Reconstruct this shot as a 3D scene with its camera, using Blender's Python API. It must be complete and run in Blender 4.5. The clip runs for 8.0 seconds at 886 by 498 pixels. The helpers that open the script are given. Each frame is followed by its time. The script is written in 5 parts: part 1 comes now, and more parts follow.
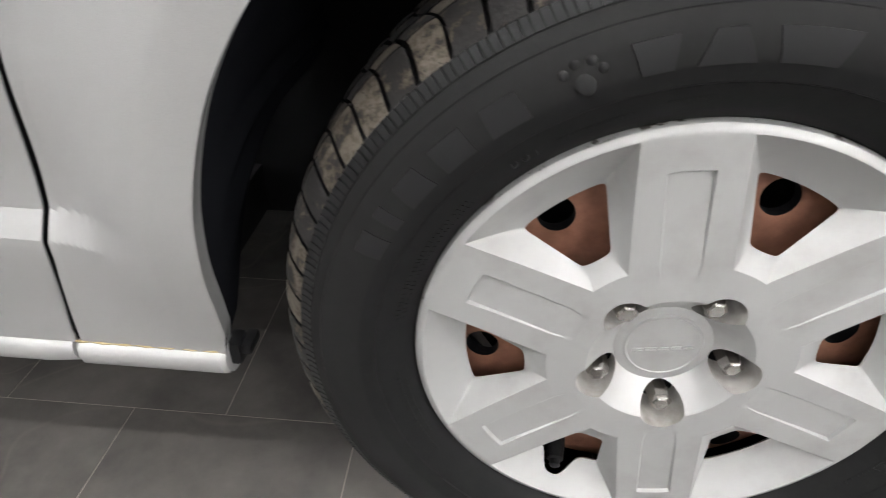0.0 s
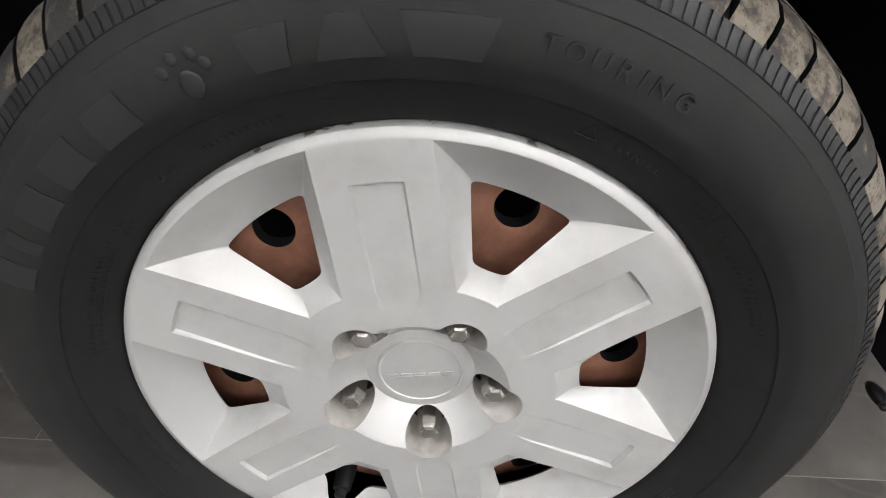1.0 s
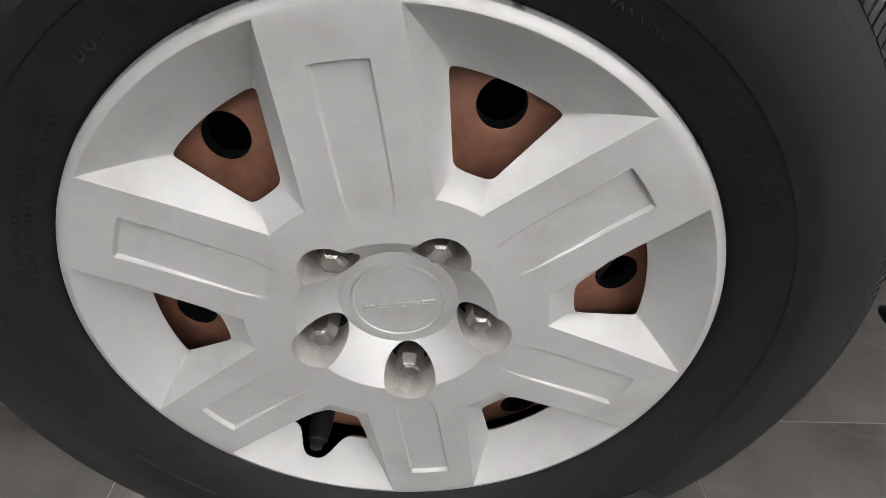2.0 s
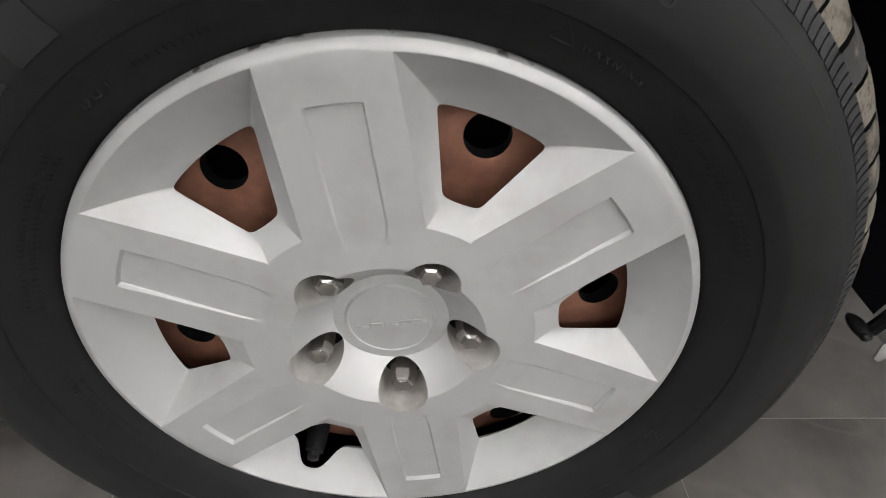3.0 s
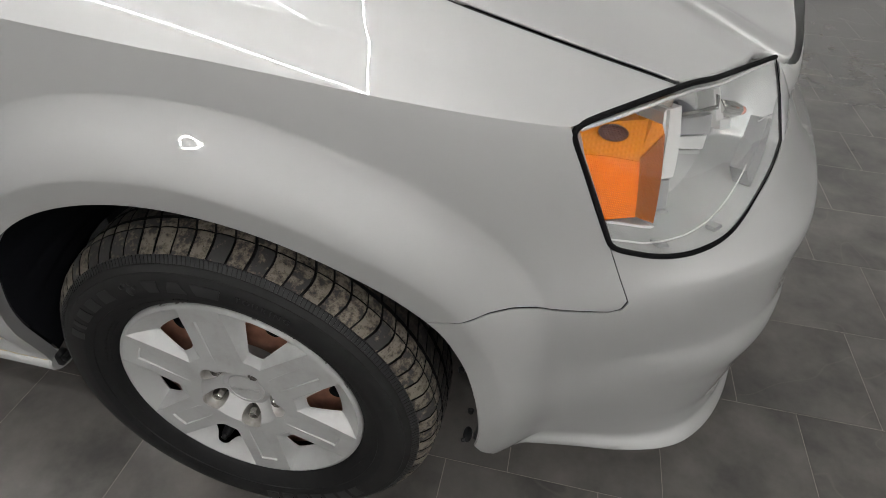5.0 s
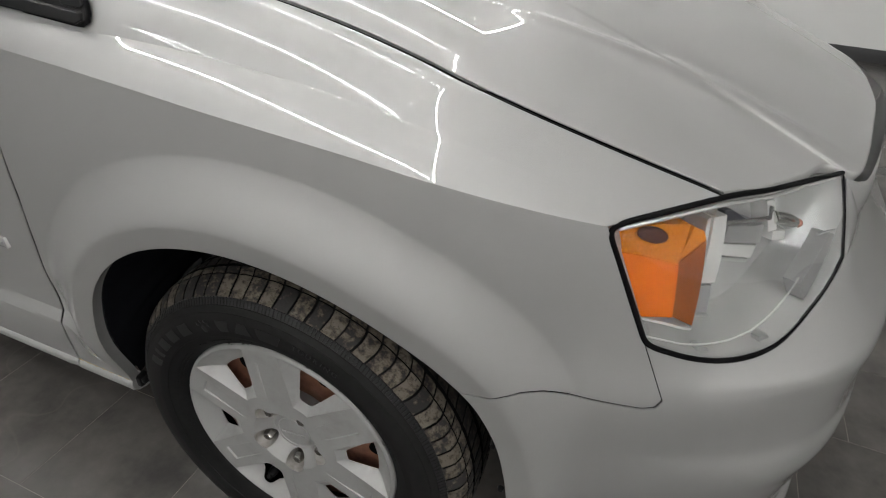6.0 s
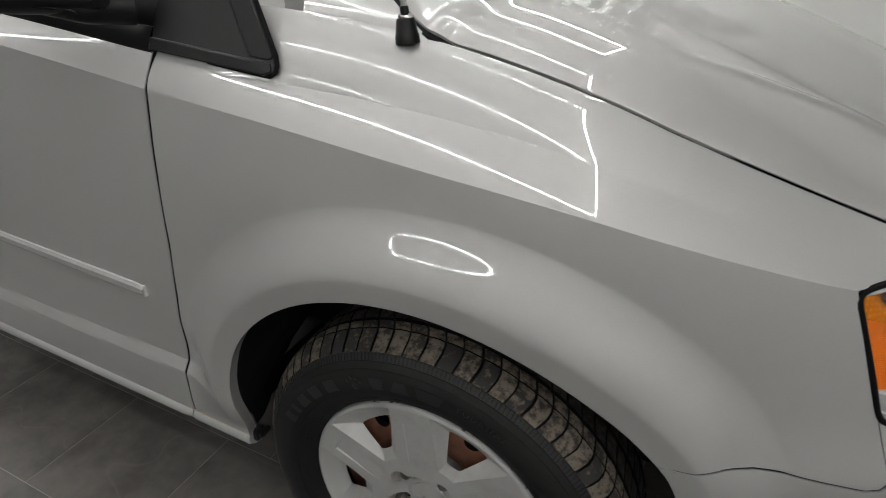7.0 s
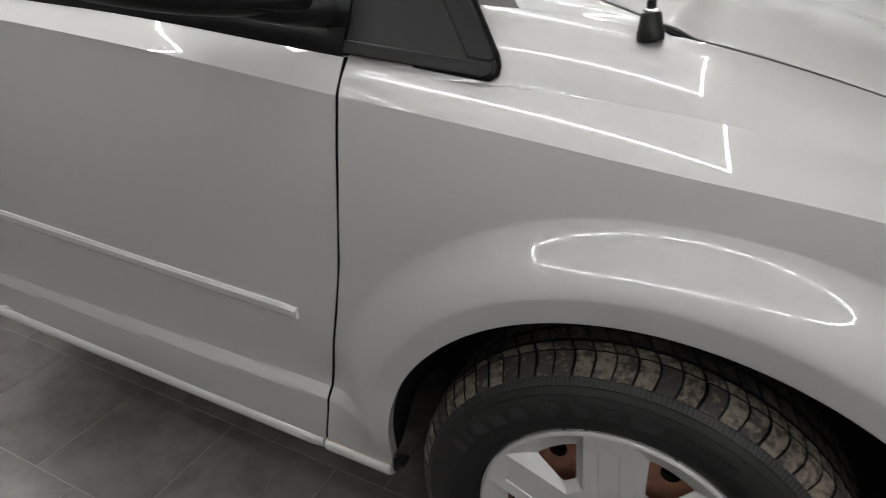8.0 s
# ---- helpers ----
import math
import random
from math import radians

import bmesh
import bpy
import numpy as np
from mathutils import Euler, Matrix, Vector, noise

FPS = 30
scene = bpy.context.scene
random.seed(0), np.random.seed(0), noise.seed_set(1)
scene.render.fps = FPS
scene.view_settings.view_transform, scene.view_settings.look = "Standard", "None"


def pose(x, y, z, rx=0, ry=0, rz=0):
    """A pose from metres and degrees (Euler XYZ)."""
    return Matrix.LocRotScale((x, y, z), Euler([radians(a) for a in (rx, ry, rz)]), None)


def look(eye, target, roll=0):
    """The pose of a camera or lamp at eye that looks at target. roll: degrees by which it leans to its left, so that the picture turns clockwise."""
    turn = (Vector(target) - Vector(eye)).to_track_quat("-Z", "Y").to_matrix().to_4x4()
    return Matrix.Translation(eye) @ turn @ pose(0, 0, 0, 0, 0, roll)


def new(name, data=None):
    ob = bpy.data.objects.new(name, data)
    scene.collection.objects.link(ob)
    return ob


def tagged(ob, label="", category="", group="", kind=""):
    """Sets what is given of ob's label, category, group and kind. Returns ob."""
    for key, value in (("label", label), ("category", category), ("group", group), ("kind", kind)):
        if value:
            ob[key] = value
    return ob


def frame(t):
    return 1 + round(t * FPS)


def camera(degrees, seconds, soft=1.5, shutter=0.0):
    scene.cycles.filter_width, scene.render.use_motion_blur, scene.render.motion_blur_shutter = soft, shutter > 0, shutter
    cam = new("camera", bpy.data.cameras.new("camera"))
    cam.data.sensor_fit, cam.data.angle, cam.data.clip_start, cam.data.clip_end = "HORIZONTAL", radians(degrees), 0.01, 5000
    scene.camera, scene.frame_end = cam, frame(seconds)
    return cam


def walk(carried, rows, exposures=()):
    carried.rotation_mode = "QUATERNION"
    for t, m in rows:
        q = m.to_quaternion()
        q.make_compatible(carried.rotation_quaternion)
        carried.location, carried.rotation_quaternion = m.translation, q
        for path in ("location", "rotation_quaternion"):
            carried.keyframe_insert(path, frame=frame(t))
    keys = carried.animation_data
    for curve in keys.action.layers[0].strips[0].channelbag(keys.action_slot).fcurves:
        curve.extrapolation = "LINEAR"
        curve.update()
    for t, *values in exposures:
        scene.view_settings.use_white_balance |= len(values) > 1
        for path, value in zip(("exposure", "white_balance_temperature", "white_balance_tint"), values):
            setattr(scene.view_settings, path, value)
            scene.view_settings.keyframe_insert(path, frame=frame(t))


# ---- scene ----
cam = camera(73.4, 8.0, soft=0.65, shutter=0.2)
PATH = [
    (0, (-0.177, -0.383, 0.707), (-0.277, 1.261, -0.428), 1.7),
    (0.5, (-0.048, -0.35, 0.694), (-0.095, 1.279, -0.465), 2.3),
    (1, (0.016, -0.305, 0.698), (0.007, 1.312, -0.479), 2.5),
    (1.5, (0.024, -0.292, 0.66), (0.049, 1.316, -0.529), 2.6),
    (1.7, (0.024, -0.293, 0.632), (0.055, 1.302, -0.575), 2.5),
    (2.8, (0.017, -0.295, 0.642), (0.095, 1.267, -0.604), 2.6),
    (3, (0.019, -0.297, 0.66), (0.107, 1.268, -0.583), 2.6),
    (3.5, (0.041, -0.33, 0.736), (0.158, 1.221, -0.521), 3.1),
    (4, (0.137, -0.423, 0.924), (0.214, 1.128, -0.337), 3.0),
    (4.5, (0.295, -0.516, 1.109), (0.234, 1.024, -0.165), 3.3),
    (4.7, (0.369, -0.531, 1.161), (0.203, 0.993, -0.123), 3.0),
    (5.8, (0.512, -0.551, 1.254), (-0.004, 0.982, 0.078), 3.4),
    (6, (0.505, -0.559, 1.257), (-0.093, 0.989, 0.141), 3.2),
    (6.5, (0.425, -0.583, 1.266), (-0.27, 0.979, 0.23), 2.9),
    (7, (0.294, -0.606, 1.24), (-0.425, 0.974, 0.248), 2.3),
    (7.5, (0.167, -0.665, 1.23), (-0.547, 0.935, 0.265), 1.8),
    (8, (0.008, -0.679, 1.197), (-0.727, 0.924, 0.255), 1.4),
]
walk(cam, [(t, look(eye, target, roll)) for t, eye, target, roll in PATH],
     exposures=[(0.0, 1.14, 6450, 10), (0.5, 1.15, 6450, 10), (1.0, 1.28, 6450, 10), (1.5, 1.13, 6450, 10), (3.0, 0.88, 6450, 10), (3.5, 1.05, 6350, 10), (4.0, 1.33, 6200, 12), (4.5, 0.68, 6450, 10),
                (5.6, -0.06, 6500, 8), (6.5, -0.36, 6550, 8), (7.2, -0.4, 6550, 8), (8.0, -0.2, 6500, 9)])

# ---------------------------------------------------------------- light and world
world = bpy.data.worlds.new("world")
scene.world = world
world.use_nodes = True
world.node_tree.nodes["Background"].inputs[0].default_value = (0.6, 0.62, 0.65, 1)
world.node_tree.nodes["Background"].inputs[1].default_value = 0.05
CEIL = 3.3
FRAMES = [(-2.5, 0.38, -1.3, 0.75), (-6.1, -3.2, -1.3, 0.75), (-4.0, 0.3, 2.5, 4.1), (-3.9, 8.0, -6.7, -3.9), (1.7, 6.6, -3.6, -1.9)]    # ceiling lights: x0, x1, y0, y1; the last is an unseen one added to brighten the front


# ---------------------------------------------------------------- materials
def material(name, colour, rough=0.5, metal=0.0, **more):
    m = bpy.data.materials.new(name)
    m.use_nodes = True
    b = m.node_tree.nodes["Principled BSDF"]
    b.inputs["Base Color"].default_value = (*colour, 1)
    b.inputs["Roughness"].default_value = rough
    b.inputs["Metallic"].default_value = metal
    for key, value in more.items():
        b.inputs[key.replace("_", " ")].default_value = value
    return m


def node(m, kind, **sets):
    n = m.node_tree.nodes.new(kind)
    for key, value in sets.items():
        if key in n.inputs:
            n.inputs[key].default_value = value
    return n


def wire(m, a, out, b, into):
    m.node_tree.links.new(a.outputs[out], b.inputs[into])


def bsdf(m):
    return m.node_tree.nodes["Principled BSDF"]


def mottle(m, low, high, scale, detail=6.0, span=(0.35, 0.65), into="Base Color", loose=0.0, rough=0.6):
    """Base colour that drifts between two colours by noise in object space. Returns the ramp."""
    co = node(m, "ShaderNodeTexCoord")
    n = node(m, "ShaderNodeTexNoise", Scale=scale, Detail=detail, Roughness=rough)
    r = node(m, "ShaderNodeValToRGB")
    r.color_ramp.elements[0].position, r.color_ramp.elements[1].position = span
    r.color_ramp.elements[0].color, r.color_ramp.elements[1].color = (*low, 1), (*high, 1)
    if loose:                       # each piece shows another stretch of the noise
        info, add, mul = node(m, "ShaderNodeObjectInfo"), node(m, "ShaderNodeVectorMath"), node(m, "ShaderNodeMath")
        mul.operation = "MULTIPLY"
        mul.inputs[1].default_value = loose * 40
        wire(m, info, "Random", mul, 0)
        wire(m, co, "Object", add, 0)
        m.node_tree.links.new(mul.outputs[0], add.inputs[1])
        m.node_tree.links.new(add.outputs[0], n.inputs["Vector"])
    else:
        wire(m, co, "Object", n, "Vector")
    wire(m, n, "Fac", r, "Fac")
    wire(m, r, "Color", bsdf(m), into)
    return r


def relief(m, scale, strength, distance=0.001, detail=4.0):
    co = node(m, "ShaderNodeTexCoord")
    n = node(m, "ShaderNodeTexNoise", Scale=scale, Detail=detail)
    b = node(m, "ShaderNodeBump", Strength=strength, Distance=distance)
    wire(m, co, "Object", n, "Vector")
    wire(m, n, "Fac", b, "Height")
    wire(m, b, "Normal", bsdf(m), "Normal")


paint = material("silver_paint", (0.50, 0.50, 0.495), 0.63, 0.72, Coat_Weight=1.0, Coat_Roughness=0.02, Coat_IOR=1.52)
cover_paint = material("wheel_cover_paint", (0.45, 0.45, 0.44), 0.54, 0.45)
rubber = material("tyre_rubber", (0.0085, 0.0085, 0.009), 0.62, 0.0, Specular_IOR_Level=0.14)
letter_rubber = material("raised_rubber", (0.0105, 0.0105, 0.011), 0.5, 0.0, Specular_IOR_Level=0.28)
tread_mat = material("dusty_tread", (0.03, 0.03, 0.03), 0.85)
rust = material("brown_steel", (0.20, 0.085, 0.05), 0.6, 0.2)
# near-black, for black rubber and for shade put into openings as colour
dark = material("black_and_shade", (0.004, 0.004, 0.0045), 0.8, 0.0, Specular_IOR_Level=0.1)
black_plastic = material("black_plastic", (0.0055, 0.0055, 0.006), 0.42, 0.0, Specular_IOR_Level=0.22)
liner_mat = material("arch_liner", (0.009, 0.0095, 0.0115), 1.0, 0.0, Specular_IOR_Level=0.0)
chrome = material("chrome", (0.75, 0.74, 0.72), 0.12, 1.0)
nut_mat = material("worn_steel", (0.42, 0.40, 0.38), 0.24, 1.0)
amber = material("amber_plastic", (0.88, 0.40, 0.008), 0.2)
floor_mat = material("grey_tile", (0.05, 0.048, 0.047), 0.27, Specular_IOR_Level=0.62)
grout_mat = material("grout", (0.16, 0.145, 0.125), 0.9)
wall_mat = material("wall_paint", (0.74, 0.74, 0.73), 0.8)
# for two unseen walls, darkened to take light off the car's side and floor
dark_wall = material("unseen_dark_wall", (0.20, 0.20, 0.20), 0.7)
charcoal_wall = material("unseen_charcoal_wall", (0.10, 0.10, 0.102), 0.7)
ceil_mat = material("ceiling_paint", (0.75, 0.75, 0.75), 0.9)
tile_ramp = mottle(floor_mat, (0.051, 0.048, 0.046), (0.117, 0.108, 0.100), 6.0, 14.0, (0.3, 0.72), loose=1.5)


def veins(m, ramp, colour):
    """Thin pale veins, where a warped noise crosses its middle."""
    co, n = node(m, "ShaderNodeTexCoord"), node(m, "ShaderNodeTexNoise", Scale=1.7, Detail=2.5, Distortion=0.7)
    sub, mag, near, mix = [node(m, "ShaderNode" + k) for k in ("Math", "Math", "MapRange", "Mix")]
    info, add, mul = node(m, "ShaderNodeObjectInfo"), node(m, "ShaderNodeVectorMath"), node(m, "ShaderNodeMath")
    sub.operation, mag.operation, mul.operation = "SUBTRACT", "ABSOLUTE", "MULTIPLY"
    sub.inputs[1].default_value, mul.inputs[1].default_value = 0.5, 31.0
    near.inputs[1].default_value, near.inputs[2].default_value, near.inputs[3].default_value, near.inputs[4].default_value = 0.0, 0.005, 0.22, 0.0
    mix.data_type = "RGBA"
    for x, y in ((info.outputs["Random"], mul.inputs[0]), (co.outputs["Object"], add.inputs[0]), (mul.outputs[0], add.inputs[1]), (add.outputs[0], n.inputs["Vector"]), (n.outputs["Fac"], sub.inputs[0]), (sub.outputs[0], mag.inputs[0]),
                 (mag.outputs[0], near.inputs[0]), (near.outputs[0], mix.inputs["Factor"]), (ramp.outputs[0], mix.inputs[6]), (mix.outputs[2], bsdf(m).inputs["Base Color"])):
        m.node_tree.links.new(x, y)
    mix.inputs[7].default_value = (*colour, 1)


def orange_peel(m):
    """The faint waviness of sprayed lacquer, in the clear coat alone, over fine metal flakes."""
    co = node(m, "ShaderNodeTexCoord")
    add, bump = node(m, "ShaderNodeMath"), node(m, "ShaderNodeBump", Strength=0.07, Distance=0.0004)
    wide, fine = node(m, "ShaderNodeTexNoise", Scale=16.0, Detail=2.0), node(m, "ShaderNodeTexNoise", Scale=240.0, Detail=1.0)
    small = node(m, "ShaderNodeMath")
    small.operation, small.inputs[1].default_value = "MULTIPLY", 0.03
    flake, tone = node(m, "ShaderNodeTexNoise", Scale=2600.0, Detail=1.0), node(m, "ShaderNodeValToRGB")
    tone.color_ramp.elements[0].position, tone.color_ramp.elements[1].position = 0.3, 0.7
    tone.color_ramp.elements[0].color, tone.color_ramp.elements[1].color = (0.44, 0.44, 0.435, 1), (0.51, 0.51, 0.505, 1)
    for n in (wide, fine, flake):
        wire(m, co, "Object", n, "Vector")
    wire(m, fine, "Fac", small, 0)
    wire(m, wide, "Fac", add, 0)
    m.node_tree.links.new(small.outputs[0], add.inputs[1])
    m.node_tree.links.new(add.outputs[0], bump.inputs["Height"])
    wire(m, bump, "Normal", bsdf(m), "Coat Normal")
    wire(m, flake, "Fac", tone, "Fac")
    wire(m, tone, "Color", bsdf(m), "Base Color")


orange_peel(paint)
veins(floor_mat, tile_ramp, (0.14, 0.125, 0.11))
relief(floor_mat, 60.0, 0.25, 0.001)


def dusty(m, low, high, span, uneven):
    """Dried dust in blotches with dark pits; some pieces keep more of it than others."""
    co, info = node(m, "ShaderNodeTexCoord"), node(m, "ShaderNodeObjectInfo")
    far, place, more = node(m, "ShaderNodeMath"), node(m, "ShaderNodeVectorMath"), node(m, "ShaderNodeMath")
    blot, pits = node(m, "ShaderNodeTexNoise", Scale=75.0, Detail=9.0, Roughness=0.66), node(m, "ShaderNodeTexNoise", Scale=330.0, Detail=3.0)
    total, hole, ramp, mix = node(m, "ShaderNodeMath"), node(m, "ShaderNodeMapRange"), node(m, "ShaderNodeValToRGB"), node(m, "ShaderNodeMix")
    far.operation, more.operation = "MULTIPLY", "MULTIPLY_ADD"
    far.inputs[1].default_value = 57.0
    more.inputs[1].default_value, more.inputs[2].default_value = uneven, -uneven / 2
    hole.inputs[1].default_value, hole.inputs[2].default_value = 0.62, 0.70
    ramp.color_ramp.elements[0].position, ramp.color_ramp.elements[1].position = span
    ramp.color_ramp.elements[0].color, ramp.color_ramp.elements[1].color = (*low, 1), (*high, 1)
    mid = ramp.color_ramp.elements.new((span[0] * 2 + span[1]) / 3)
    mid.color = (low[0] * 0.6 + high[0] * 0.4, low[1] * 0.65 + high[1] * 0.33, low[2] * 0.7 + high[2] * 0.27, 1)
    mix.data_type = "RGBA"
    mix.inputs[7].default_value = (*low, 1)
    for x, y in ((info.outputs["Random"], far.inputs[0]), (co.outputs["Object"], place.inputs[0]), (far.outputs[0], place.inputs[1]), (place.outputs[0], blot.inputs["Vector"]), (place.outputs[0], pits.inputs["Vector"]),
                 (info.outputs["Random"], more.inputs[0]), (blot.outputs["Fac"], total.inputs[0]), (more.outputs[0], total.inputs[1]), (total.outputs[0], ramp.inputs["Fac"]), (pits.outputs["Fac"], hole.inputs[0]),
                 (hole.outputs[0], mix.inputs["Factor"]), (ramp.outputs[0], mix.inputs[6]), (mix.outputs[2], bsdf(m).inputs["Base Color"])):
        m.node_tree.links.new(x, y)


dusty(tread_mat, (0.014, 0.0125, 0.012), (0.108, 0.094, 0.074), (0.46, 0.61), 0.22)
relief(tread_mat, 220.0, 0.6, 0.001)
tread_dark = material("worn_tread", (0.02, 0.02, 0.02), 0.8, 0.0, Specular_IOR_Level=0.25)
dusty(tread_dark, (0.012, 0.0115, 0.0115), (0.050, 0.045, 0.038), (0.46, 0.70), 0.12)
relief(tread_dark, 220.0, 0.6, 0.001)
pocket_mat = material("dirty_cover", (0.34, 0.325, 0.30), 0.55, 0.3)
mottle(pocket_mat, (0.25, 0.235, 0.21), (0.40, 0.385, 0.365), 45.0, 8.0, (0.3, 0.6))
mottle(rust, (0.15, 0.062, 0.038), (0.27, 0.125, 0.08), 45.0, 8.0, (0.3, 0.7))
relief(rust, 160.0, 0.3, 0.0006)
mottle(rubber, (0.0062, 0.0062, 0.0066), (0.0094, 0.0092, 0.0092), 55.0, 12.0, (0.35, 0.68), rough=0.75)


def scuffed(m, r0, r1, colour):
    """A paler, scuffed ring on a round piece between two radii, uneven at its edges."""
    co, flat, size, n = node(m, "ShaderNodeTexCoord"), node(m, "ShaderNodeVectorMath"), node(m, "ShaderNodeVectorMath"), node(m, "ShaderNodeTexNoise", Scale=24.0, Detail=10.0, Roughness=0.7)
    up, down, both, patchy, mix = [node(m, "ShaderNode" + k) for k in ("MapRange", "MapRange", "Math", "Math", "Mix")]
    flat.operation, size.operation, both.operation, patchy.operation = "MULTIPLY", "LENGTH", "MULTIPLY", "MULTIPLY"
    flat.inputs[1].default_value = (1, 0, 1)
    up.inputs[1].default_value, up.inputs[2].default_value = r0, r0 + 0.003
    down.inputs[1].default_value, down.inputs[2].default_value = r1 + 0.004, r1
    mix.data_type = "RGBA"
    mix.inputs[7].default_value = (*colour, 1)
    old = bsdf(m).inputs["Base Color"].links[0].from_socket
    for x, y in ((co.outputs["Object"], flat.inputs[0]), (flat.outputs[0], size.inputs[0]), (size.outputs["Value"], up.inputs[0]), (size.outputs["Value"], down.inputs[0]), (up.outputs[0], both.inputs[0]), (down.outputs[0], both.inputs[1]),
                 (co.outputs["Object"], n.inputs["Vector"]), (both.outputs[0], patchy.inputs[0]), (n.outputs["Fac"], patchy.inputs[1]), (patchy.outputs[0], mix.inputs["Factor"]), (old, mix.inputs[6]), (mix.outputs[2], bsdf(m).inputs["Base Color"])):
        m.node_tree.links.new(x, y)


scuffed(rubber, 0.268, 0.313, (0.0150, 0.0146, 0.0144))
relief(rubber, 300.0, 0.18, 0.0005)
mottle(cover_paint, (0.33, 0.325, 0.316), (0.38, 0.38, 0.375), 14.0, 6.0, (0.3, 0.5))


def chipped(m, radius, wide):
    """Bare dark chips along the rim of a round piece, beyond a radius from its axis."""
    co, flat, size, edge = node(m, "ShaderNodeTexCoord"), node(m, "ShaderNodeVectorMath"), node(m, "ShaderNodeVectorMath"), node(m, "ShaderNodeMapRange")
    flat.operation, size.operation = "MULTIPLY", "LENGTH"
    flat.inputs[1].default_value = (1, 0, 1)
    edge.inputs[1].default_value, edge.inputs[2].default_value = radius, radius + wide
    n, cut_at, both, mix = node(m, "ShaderNodeTexNoise", Scale=42.0, Detail=9.0, Roughness=0.7), node(m, "ShaderNodeMapRange"), node(m, "ShaderNodeMath"), node(m, "ShaderNodeMix")
    cut_at.inputs[1].default_value, cut_at.inputs[2].default_value = 0.56, 0.60
    both.operation = "MULTIPLY"
    mix.data_type = "RGBA"
    old = bsdf(m).inputs["Base Color"].links[0].from_socket
    for x, y in ((co.outputs["Object"], flat.inputs[0]), (flat.outputs[0], size.inputs[0]), (size.outputs["Value"], edge.inputs[0]), (co.outputs["Object"], n.inputs["Vector"]), (n.outputs["Fac"], cut_at.inputs[0]),
                 (edge.outputs[0], both.inputs[0]), (cut_at.outputs[0], both.inputs[1]), (both.outputs[0], mix.inputs["Factor"]), (old, mix.inputs[6]), (mix.outputs[2], bsdf(m).inputs["Base Color"])):
        m.node_tree.links.new(x, y)
    mix.inputs[7].default_value = (0.06, 0.055, 0.05, 1)


relief(nut_mat, 400.0, 0.25, 0.0005)
chipped(cover_paint, 0.2215, 0.0015)
glow = bpy.data.materials.new("led")
glow.use_nodes = True
glow.node_tree.nodes.clear()
_e = glow.node_tree.nodes.new("ShaderNodeEmission")
_e.inputs[0].default_value, _e.inputs[1].default_value = (1.0, 0.985, 0.97, 1), 122.0
_o = glow.node_tree.nodes.new("ShaderNodeOutputMaterial")
glow.node_tree.links.new(_e.outputs[0], _o.inputs[0])


# ---------------------------------------------------------------- mesh helpers
def finish(bm, sharp=35.0, weld=1e-5):
    bmesh.ops.remove_doubles(bm, verts=bm.verts, dist=weld)
    for f in bm.faces:
        f.smooth = True
    lim = radians(sharp)
    for e in bm.edges:
        if len(e.link_faces) == 2:
            e.smooth = e.calc_face_angle(0.0) < lim
        else:
            e.smooth = False
    return bm


def part(name, bm, mat, parent=None, label="", sharp=35.0, weld=1e-5):
    """Links a bmesh as one mesh object, under a thing or a part if one is given."""
    finish(bm, sharp, weld)
    me = bpy.data.meshes.new(name)
    bm.to_mesh(me)
    bm.free()
    me.materials.append(mat)
    ob = new(name, me)
    if parent is not None:
        ob.parent = parent
    if label:
        tagged(ob, label)
    return ob


def sheet(rows, bm=None, flip=False):
    """Quads over a grid of points."""
    bm = bm or bmesh.new()
    vs = [[bm.verts.new(p) for p in row] for row in rows]
    for a, b in zip(vs, vs[1:]):
        for i in range(len(a) - 1):
            q = (a[i], a[i + 1], b[i + 1], b[i])
            bm.faces.new(q[::-1] if flip else q)
    return bm


def lathe(profile, n=96, bm=None, a0=0.0, a1=360.0, cx=0.0, cz=0.0):
    """Turns (r, y) round the wheel's axis."""
    rows = []
    for k in range(n + 1):
        a = radians(a0 + (a1 - a0) * k / n)
        rows.append([(cx + r * math.cos(a), y, cz + r * math.sin(a)) for r, y in profile])
    return sheet(rows, bm)


def box(bm, x0, x1, y0, y1, z0, z1, bevel=0.0):
    r = bmesh.ops.create_cube(bm, size=1.0, matrix=Matrix.Translation(((x0 + x1) / 2, (y0 + y1) / 2, (z0 + z1) / 2)) @ Matrix.Diagonal((x1 - x0, y1 - y0, z1 - z0, 1)))
    if bevel:
        es = {e for v in r["verts"] for e in v.link_edges}
        bmesh.ops.bevel(bm, geom=list(es), offset=bevel, segments=2, affect="EDGES", profile=0.6)
    return bm


